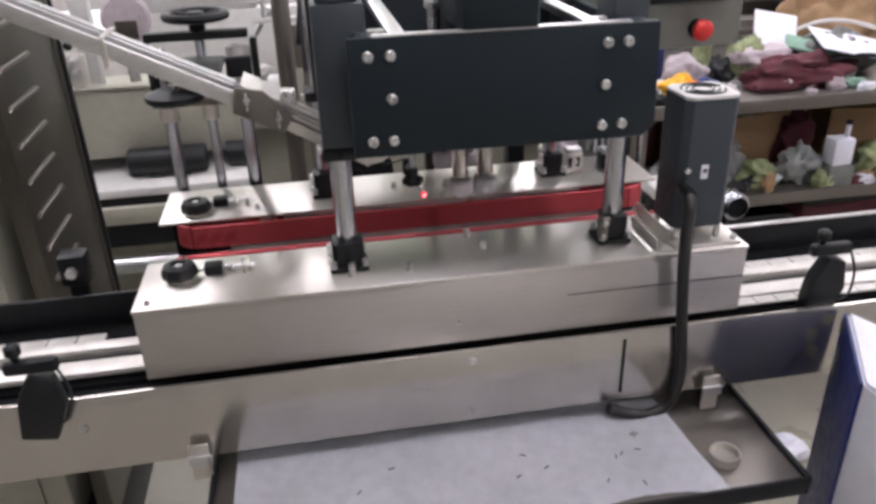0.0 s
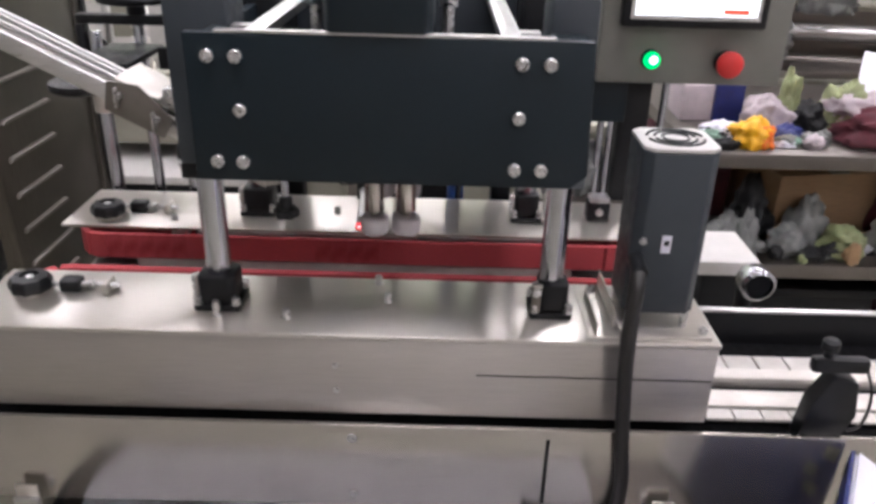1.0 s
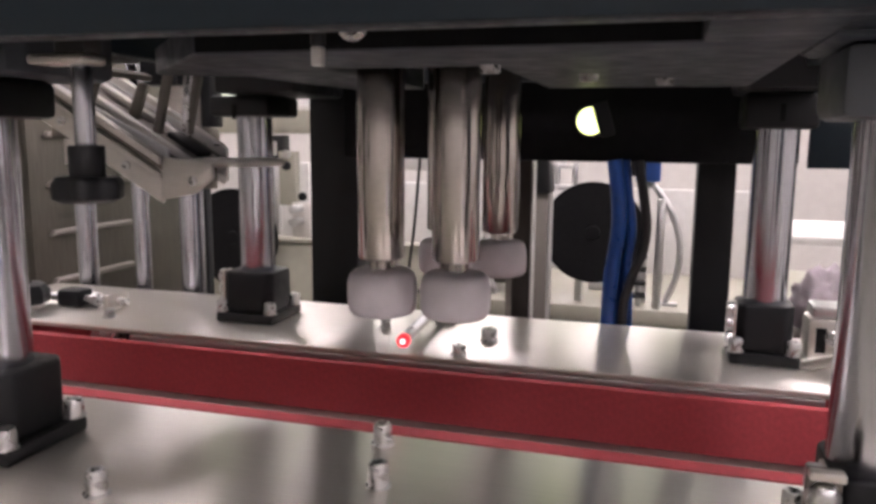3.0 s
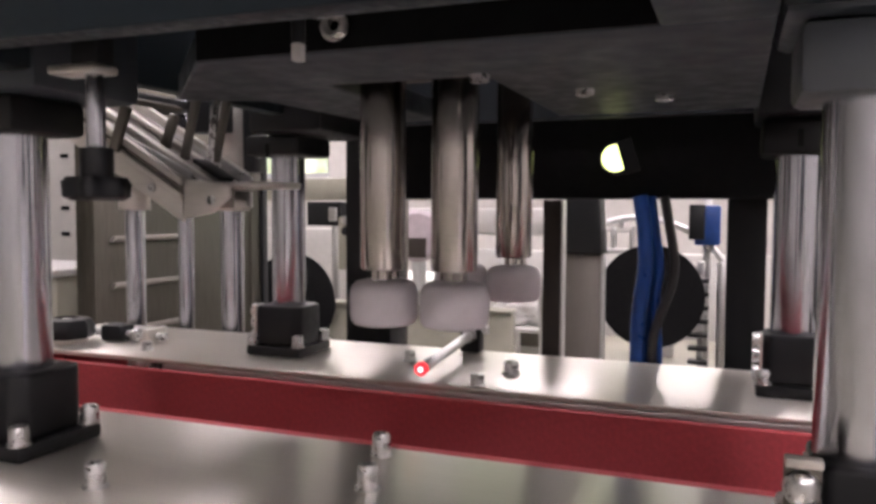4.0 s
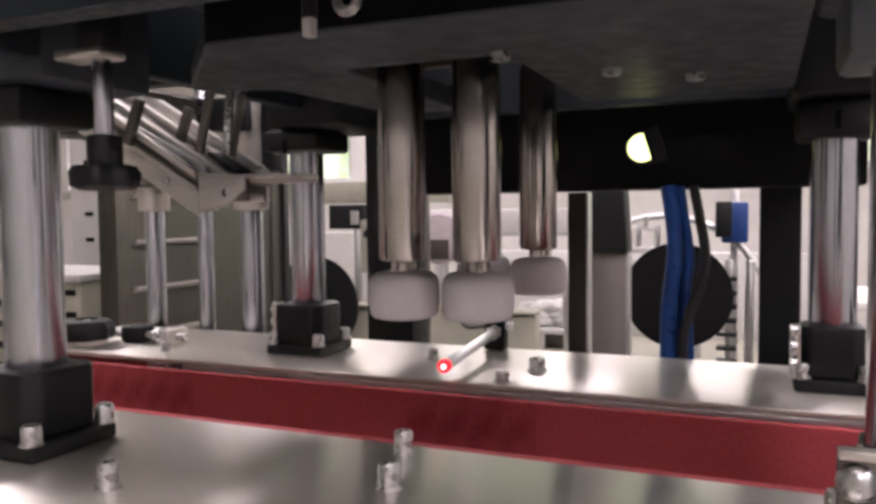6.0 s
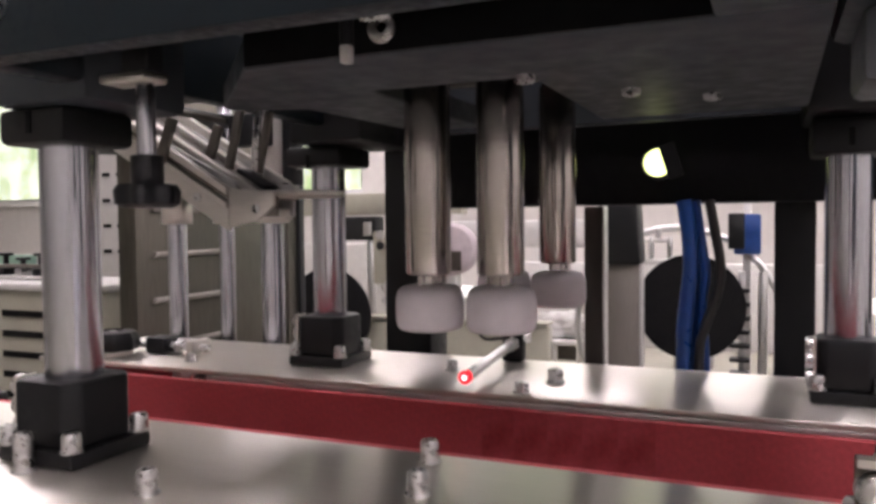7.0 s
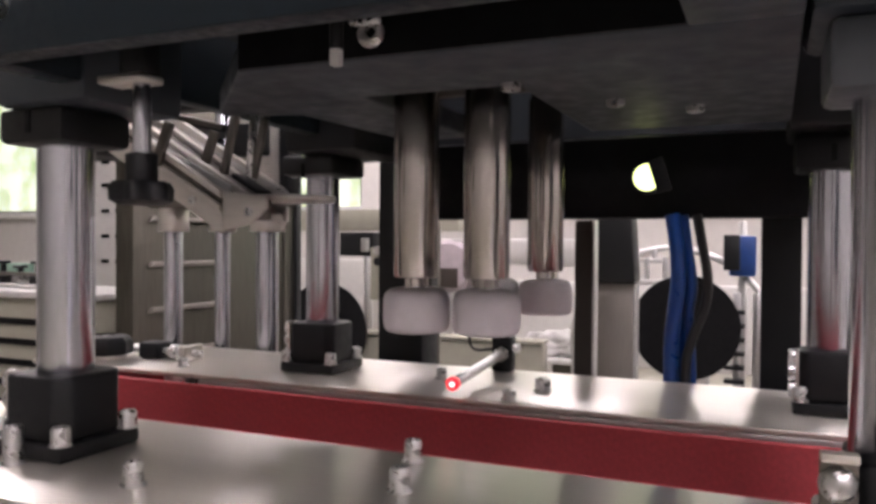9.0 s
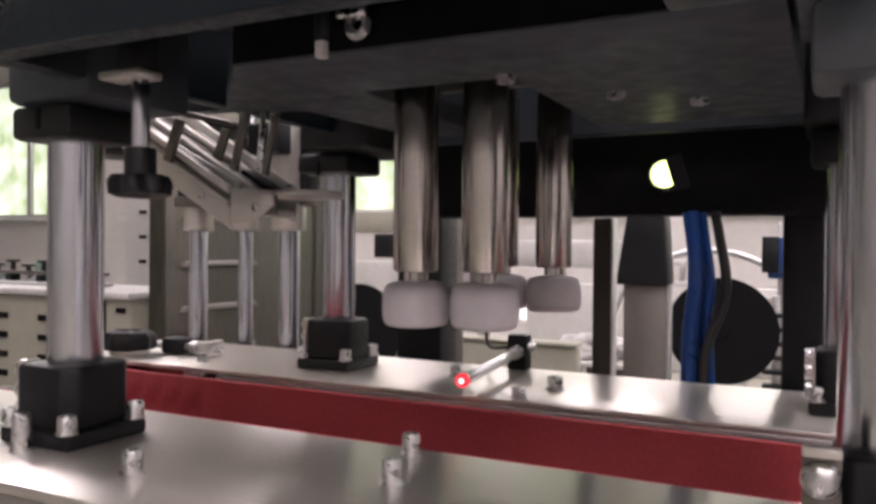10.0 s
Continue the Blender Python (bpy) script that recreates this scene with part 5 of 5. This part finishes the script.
    bm.transform(pose(1.40, 1.96, 1.055, 24, 12, -24))
    whole("green_folder", bm, GREENISH, (1.40, 1.96, 1.04), "small grey-green folder on the heap", "folder")
    for i, pts in enumerate((((1.36, 2.06, 1.07), (1.46, 2.0, 1.12), (1.58, 1.95, 1.10), (1.66, 1.92, 1.04)), ((1.40, 1.9, 1.03), (1.5, 1.86, 1.05), (1.62, 1.85, 1.02), (1.7, 1.88, 0.985)))):
        whole("cable_loop", hose(pts, 0.006, 8), WHITE if i == 0 else BLACK, pts[1], "thick cable looped over the heap on the bench", "cable", group="loose cables")
    # lower shelf
    for x, y, sx, sy, sz, r, mt, lab in ((1.22, 2.1, 0.16, 0.14, 0.17, 10, CARD, "brown cardboard box on the lower shelf"), (1.75, 2.12, 0.2, 0.15, 0.16, -8, CARD, "brown cardboard box on the lower shelf"), (2.2, 2.1, 0.16, 0.16, 0.18, 4, CARD, "brown cardboard box on the lower shelf"), (0.93, 2.2, 0.09, 0.12, 0.2, 0, MAROON, "dark red carton on the lower shelf"), (1.5, 2.25, 0.1, 0.1, 0.2, 3, BLACK, "black carton on the lower shelf")):
        c = thing("cardboard_box", (x, y, 0.7), lab, "box", group="boxes on the shelf")
        bm = box(-sx, sx, -sy, sy, 0.0003, sz, 0.004)
        bm.transform(pose(x, y, 0.7, 0, 0, r))
        part("body", bm, mt, c)
        bm = box(-sx * 0.15, sx * 0.15, -sy * 1.002, sy * 1.002, sz, sz + 0.0012, 0)
        bm.transform(pose(x, y, 0.7, 0, 0, r))
        part("tape", bm, OLIVE, c)
    for i, (x, y, s, mt, lab) in enumerate(((0.96, 1.88, (0.045, 0.045, 0.06), BAG, "crumpled clear plastic bag on the shelf"), (1.03, 1.95, (0.055, 0.05, 0.10), BLACK, "black tangled cable heap on the shelf"), (1.10, 1.86, (0.05, 0.045, 0.05), BAG, "crumpled clear plastic bag on the shelf"), (1.24, 1.87, (0.06, 0.05, 0.05), SAGE, "olive green crumpled packet on the shelf"), (1.36, 1.87, (0.07, 0.05, 0.07), BAG, "crumpled clear plastic bag on the shelf"), (1.48, 1.88, (0.06, 0.05, 0.05), BLACK, "black rag on the shelf"), (1.40, 1.98, (0.06, 0.05, 0.13), MAROON, "dark red cloth roll on the shelf"), (1.62, 1.87, (0.08, 0.05, 0.07), SAGE, "olive green crumpled packet on the shelf"), (1.78, 1.88, (0.08, 0.06, 0.08), BAG, "crumpled clear plastic bag on the shelf"), (0.99, 1.84, (0.03, 0.03, 0.075), BAG, "small crumpled clear bag on the shelf"), (1.15, 1.90, (0.05, 0.04, 0.085), BAG, "crumpled clear plastic bag on the shelf"))):
        crumpled("shelf_bag", (x, y, 0.7), s, mt, lab, "bag", 10 + i, "heaps on the shelf")
    for x, w, h, mt, lab in ((1.12, 0.26, 0.56, BLACK, "dark plastic crate under the bench"), (1.68, 0.25, 0.60, MAROON, "dark brown-red crate under the bench"), (2.25, 0.27, 0.54, BLACK, "dark plastic crate under the bench")):
        k = thing("crate", (x, 2.12, 0.0), lab, "crate", group="crates under the bench")
        part("body", box(x - w, x + w, 1.90, 2.34, 0.0003, h, 0.012), mt, k)
        part("rim", box(x - w - 0.012, x + w + 0.012, 1.888, 2.352, h + 0.0003, h + 0.025, 0.006), BLACK, k)
        part("grip", box(x - 0.06, x + 0.06, 1.884, 1.8995, h - 0.08, h - 0.055, 0.004), BLACK, k)
    b = thing("white_bottle_box", (1.44, 1.83, 0.7), "small white box with a bottle neck on the shelf", "box")
    part("body", box(1.415, 1.475, 1.80, 1.85, 0.7603, 0.835, 0.003), PAPER, b)
    part("tray", box(1.405, 1.485, 1.795, 1.855, 0.7003, 0.76, 0.003), BAG, b)
    part("neck", rod((1.462, 1.825, 0.8353), (1.462, 1.825, 0.87), 0.007, seg=14), PAPER, b)
    part("cap", rod((1.462, 1.825, 0.8703), (1.462, 1.825, 0.882), 0.009, seg=14), BLACK, b)
    rnd = random.Random(11)
    kinds = ((PAPER, "scrap of white paper on the lower shelf"), (BAG, "scrap of clear film on the lower shelf"), (BLACK, "black plastic scrap on the lower shelf"), (SAGE, "olive wrapper scrap on the lower shelf"), (CARD, "brown paper scrap on the lower shelf"), (MAROON, "dark red scrap on the lower shelf"))
    for i in range(44):
        mt, lab = kinds[rnd.choice((0, 1, 1, 2, 2, 2, 3, 4, 5))]
        q = rnd.uniform(0.014, 0.034)
        crumpled("scrap", (rnd.uniform(0.86, 1.75), rnd.uniform(1.80, 1.90), 0.7003), (q * rnd.uniform(0.8, 1.7), q * 0.7, q * rnd.uniform(0.4, 1.3)), mt, lab, "scrap", 100 + i, "scraps on the shelf")
    kinds = ((PAPER, "scrap of white paper on the bench"), (BAG, "scrap of clear film on the bench"), (BLACK, "black plastic scrap on the bench"), (GREENISH, "grey-green plastic scrap on the bench"), (LILAC, "pale pink paper scrap on the bench"))
    for i in range(30):
        mt, lab = kinds[rnd.choice((0, 1, 1, 2, 2, 3, 4))]
        q = rnd.uniform(0.016, 0.032)
        crumpled("bench_scrap", (rnd.uniform(0.86, 1.75), rnd.uniform(1.80, 1.90), 0.9703), (q * rnd.uniform(0.8, 1.6), q * 0.6, q * rnd.uniform(0.4, 1.0)), mt, lab, "scrap", 140 + i, "scraps on the bench")
    crumpled("tan_sack", (1.62, 2.18, 0.9703), (0.17, 0.12, 0.17), CARD, "tan crumpled plastic sack standing on the bench", "sack", 161)
    w = thing("white_case", (0.777, 1.46, 0.0), "pale grey shallow case on a stand behind the motor", "case")
    part("body", box(0.722, 0.832, 1.39, 1.53, 0.868, 0.896, 0.004), WHITE, w)
    part("stand", box(0.735, 0.82, 1.40, 1.52, 0.0, 0.8677, 0.004), BLACK, w)
    crumpled("white_rag", (1.22, 1.52, 0.0), (0.075, 0.06, 0.05), PAPER, "crumpled white tissue lying on the floor", "tissue", 91)
    # pump-like fitting beside the rail
    f = thing("pipe_fitting", (0.70, 1.12, 0.91), "shiny steel pipe fitting with a black mouth beside the rail", "fitting")
    part("elbow", lathe([(0.020, 0), (0.024, 0.006), (0.024, 0.03), (0.019, 0.034), (0.017, 0.02), (0.0005, 0.018)], (0.70, 1.13, 1.0), "Y", 24), CHROME, f)
    part("mouth", rod((0.70, 1.10, 1.0), (0.70, 1.1085, 1.0), 0.0165, seg=20, bevel=0), BLACK, f)
    part("stem", rod((0.70, 1.14, 0.91), (0.70, 1.14, 0.985), 0.012, seg=14), BLACK, f)
    # rack above and behind the bench
    r = thing("pipe_rack", (1.9, 2.75, 0.0), "grey steel pipe rack with bars behind the bench", "rack")
    for i in range(13):
        z = 0.5 + i * 0.085
        part("bar", rod((0.95, 2.74, z), (3.0, 2.7, z - 0.05 + 0.02 * (i % 3)), 0.02 + 0.006 * (i % 2), seg=12), (STEEL_V, ALU, OLIVE)[i % 3], r)
    for x in (0.95, 2.0, 3.0):
        part("upright", box(x - 0.025, x + 0.025, 2.77, 2.82, 0, 1.7, 0.003), STEEL_V, r)
    part("back_sheet", box(0.93, 3.02, 2.8205, 2.826, 0.3, 1.66, 0.001), STEEL_V, r)
    for i, (x, z, s) in enumerate(((1.25, 1.02, (0.10, 0.06, 0.10)), (1.42, 1.16, (0.09, 0.06, 0.09)), (1.95, 1.0, (0.18, 0.08, 0.17)))):
        crumpled("grey_bag", (x, 2.62, z), s, BAG if i < 2 else CARD, "grey plastic bag hung against the rack" if i < 2 else "brown paper sack against the rack", "bag", 30 + i, "sacks at the rack")
    sh = thing("sack_shelf", (1.5, 2.62, 0.0), "narrow steel shelf carrying the sacks", "shelf")
    part("board", box(1.1, 2.2, 2.53, 2.69, 0.98, 0.9998, 0.002), STEEL_V, sh)
    part("bracket", box(1.12, 1.16, 2.55, 2.68, 0, 0.9798, 0.002), STEEL_V, sh)
    part("bracket", box(2.14, 2.18, 2.55, 2.68, 0, 0.9798, 0.002), STEEL_V, sh)


def drawer_cabinet():
    c = thing("drawer_cabinet", (-0.95, 1.6, 0.0), "beige grey steel machine cabinet with dark pull slots", "cabinet")
    part("body", box(-1.5, -0.642, 1.5, 1.66, 0, 1.088, 0.004), OLIVE, c)
    part("worktop", box(-1.51, -0.638, 1.492, 1.67, 1.0883, 1.1, 0.003), WHITE, c)
    for i in range(9):
        z = 1.044 - i * 0.0345
        for x0, x1 in ((-0.865, -0.735), (-1.2, -0.95)):
            part("pull_slot", box(x0, x1, 1.4965, 1.4995, z, z + 0.0105, 0), BLACK_MATT, c)
        part("pull_slot", box(-0.672, -0.652, 1.4965, 1.4995, z + 0.022, z + 0.031, 0), BLACK_MATT, c)
    part("door_seam", box(-0.7, -0.6975, 1.4972, 1.4995, 0.1, 1.085, 0), BLACK_MATT, c)
    d = thing("small_fixture", (-0.93, 1.6, 1.1), "dark metal fixture with knobs on the cabinet top", "fixture")
    part("base", box(-1.12, -0.82, 1.55, 1.62, 1.1002, 1.107, 0.003), WHITE, d)
    part("rail", box(-1.12, -0.79, 1.565, 1.585, 1.1203, 1.127, 0.002), DULL_STEEL, d)
    for i in range(7):
        x = -1.09 + 0.045 * i
        part("foot_block", box(x - 0.009, x + 0.009, 1.563, 1.587, 1.1072, 1.12, 0.002), BLACK if i % 2 else BOLT, d)
        part("knob", rod((x, 1.575, 1.1272), (x, 1.575, 1.134 + 0.008 * (i % 2)), 0.005, seg=12), BLACK, d)
        part("knob_top", rod((x, 1.575, 1.1343 + 0.008 * (i % 2)), (x, 1.575, 1.1395 + 0.008 * (i % 2)), 0.0125, seg=12), BLACK, d)
    part("prop_arm", rod((-0.865, 1.6, 1.107), (-0.845, 1.6, 1.19), 0.0035, seg=8), DULL_STEEL, d)
    for i, (x, w, mt, lab) in enumerate(((-1.0, 0.05, NAVY, "dark blue tool box lid"), (-1.02, 0.04, GREENISH, "grey-green tool case"))):
        whole("tool_case", box(x - w, x + w, 1.63, 1.66, 1.1003 + 0.0205 * i, 1.12 + 0.0205 * i, 0.002), mt, (x, 1.645, 1.1 + 0.0205 * i), lab + " on the cabinet", "tool case", group="tool cases")
    g = thing("grey_cabinet", (-0.9, 1.97, 0.0), "pale grey electrical cabinet with small vents", "cabinet")
    part("body", box(-1.03, -0.70, 1.83, 2.1, 0, 1.56, 0.005), WHITE, g)
    for x in (-0.985, -0.945):
        for z in (1.137, 1.191, 1.245, 1.3, 1.35):
            part("vent", box(x, x + 0.02, 1.8265, 1.8295, z, z + 0.008, 0), BLACK_MATT, g)
    part("door_edge", box(-0.905, -0.901, 1.827, 1.8295, 0.1, 1.55, 0), DULL_STEEL, g)


def head_stand():
    p = thing("head_stand", (0.04, 2.2, 0.0), "flat steel post on the floor carrying a black tapered head", "stand")
    part("foot_plate", box(-0.08, 0.16, 2.1, 2.3, 0.0003, 0.012, 0.003), STEEL_V, p)
    part("post", box(-0.005, 0.082, 2.19, 2.215, 0.0123, 1.106, 0.002), STEEL_V, p)
    part("post_edge", box(0.0823, 0.088, 2.188, 2.217, 0.0123, 1.106, 0.001), ALU, p, "bright folded edge")
    part("head", slab([(-0.018, 1.1063), (0.088, 1.1063), (0.076, 1.30), (0.012, 1.30)], 2.17, 2.24, "Y", 0.006), BLACK, p, "black tapered plastic head")


def far_tables():
    for x, y, w in ((-3.6, 4.6, 1.2), (-0.9, 5.2, 1.4), (1.6, 5.0, 1.2)):
        t = thing("far_table", (x, y, 0.0), "pale packing table standing near the windows", "table", group="far tables")
        part("tabletop", box(x - w, x + w, y - 0.4, y + 0.4, 0.72, 0.76, 0.004), WHITE, t)
        for dx in (-w + 0.06, w - 0.06):
            for dy in (-0.34, 0.34):
                part("leg", box(x + dx - 0.025, x + dx + 0.025, y + dy - 0.025, y + dy + 0.025, 0, 0.7197, 0.002), ALU, t)
    k = thing("floor_carton", (0.51, 4.86, 0), "brown cardboard carton standing on the floor", "box")
    part("body", box(0.39, 0.64, 4.75, 4.97, 0.0003, 0.25, 0.004), CARD, k)
    part("tape", box(0.5, 0.53, 4.7485, 4.9715, 0.02, 0.2512, 0), OLIVE, k)
    crumpled("white_cloth", (-0.25, 2.9, 0.846), (0.13, 0.07, 0.05), WHITE, "crumpled white film on the low rack", "cloth", 41)


room()
ceiling_lamps()
belt_housing(True)
belt_housing(False)
machine_head()
rear_frame()
for px, py, half, lab in ((0.032, 0.868, 0.0195, "black flanged post clamp bolted to the front housing"), (0.376, 0.868, 0.0175, "black flanged post clamp bolted beside the motor"), (0.018, 1.118, 0.0195, "black flanged post clamp bolted to the rear housing"), (0.373, 1.118, 0.0165, "black flanged post clamp with side bolts on the rear housing")):
    post_base(px, py, lab, half, 0.0135 if half == 0.0175 else None)
    guide_post(px, py)
    post_collar(px, py)
for sx, sy in ((0.188, 0.929), (0.222, 0.932), (0.186, 1.041), (0.219, 1.041)):
    spindle(sx, sy)
clamp_belt(True)
clamp_belt(False)
drive_motor()
motor_bracket()
star_knob((-0.174, 0.877, 1.085), "black round tension knob on the front housing")
star_knob((-0.175, 1.085, 1.085), "black round tension knob on the rear housing")
slide_block((-0.134, 0.885, 1.085))
slide_block((-0.142, 1.107, 1.085))
housing_screws()
end_clamp()
laser_sensor()
hanging_knob()
cables()
cap_chute()
lift_stand()
conveyor()
rail_clamp(0.664, 0.812, 0.972)
rail_clamp(-0.33, 0.778, 0.955)
drip_tray()
paper_box()
control_box()
rear_switches()
louvre_cabinet()
labelling_machine()
cluttered_bench()
drawer_cabinet()
head_stand()
far_tables()


# ---- what moves ----
def motions():
    steps = 150
    times = [10.0 * k / steps for k in range(steps + 1)]
    for ob, i, front in BELT:
        start = i * BELT_LENGTH / SEG_COUNT
        walk(ob, [(t, belt_pose(start + BELT_SPEED * t, front)) for t in times])
    for n, (s, p) in enumerate(SPINDLES):
        turn = 1 if n < 2 else -1
        walk(s, [(k / 6, pose(*p, 0, 0, turn * (60 * k + 40 * n))) for k in range(61)])


motions()
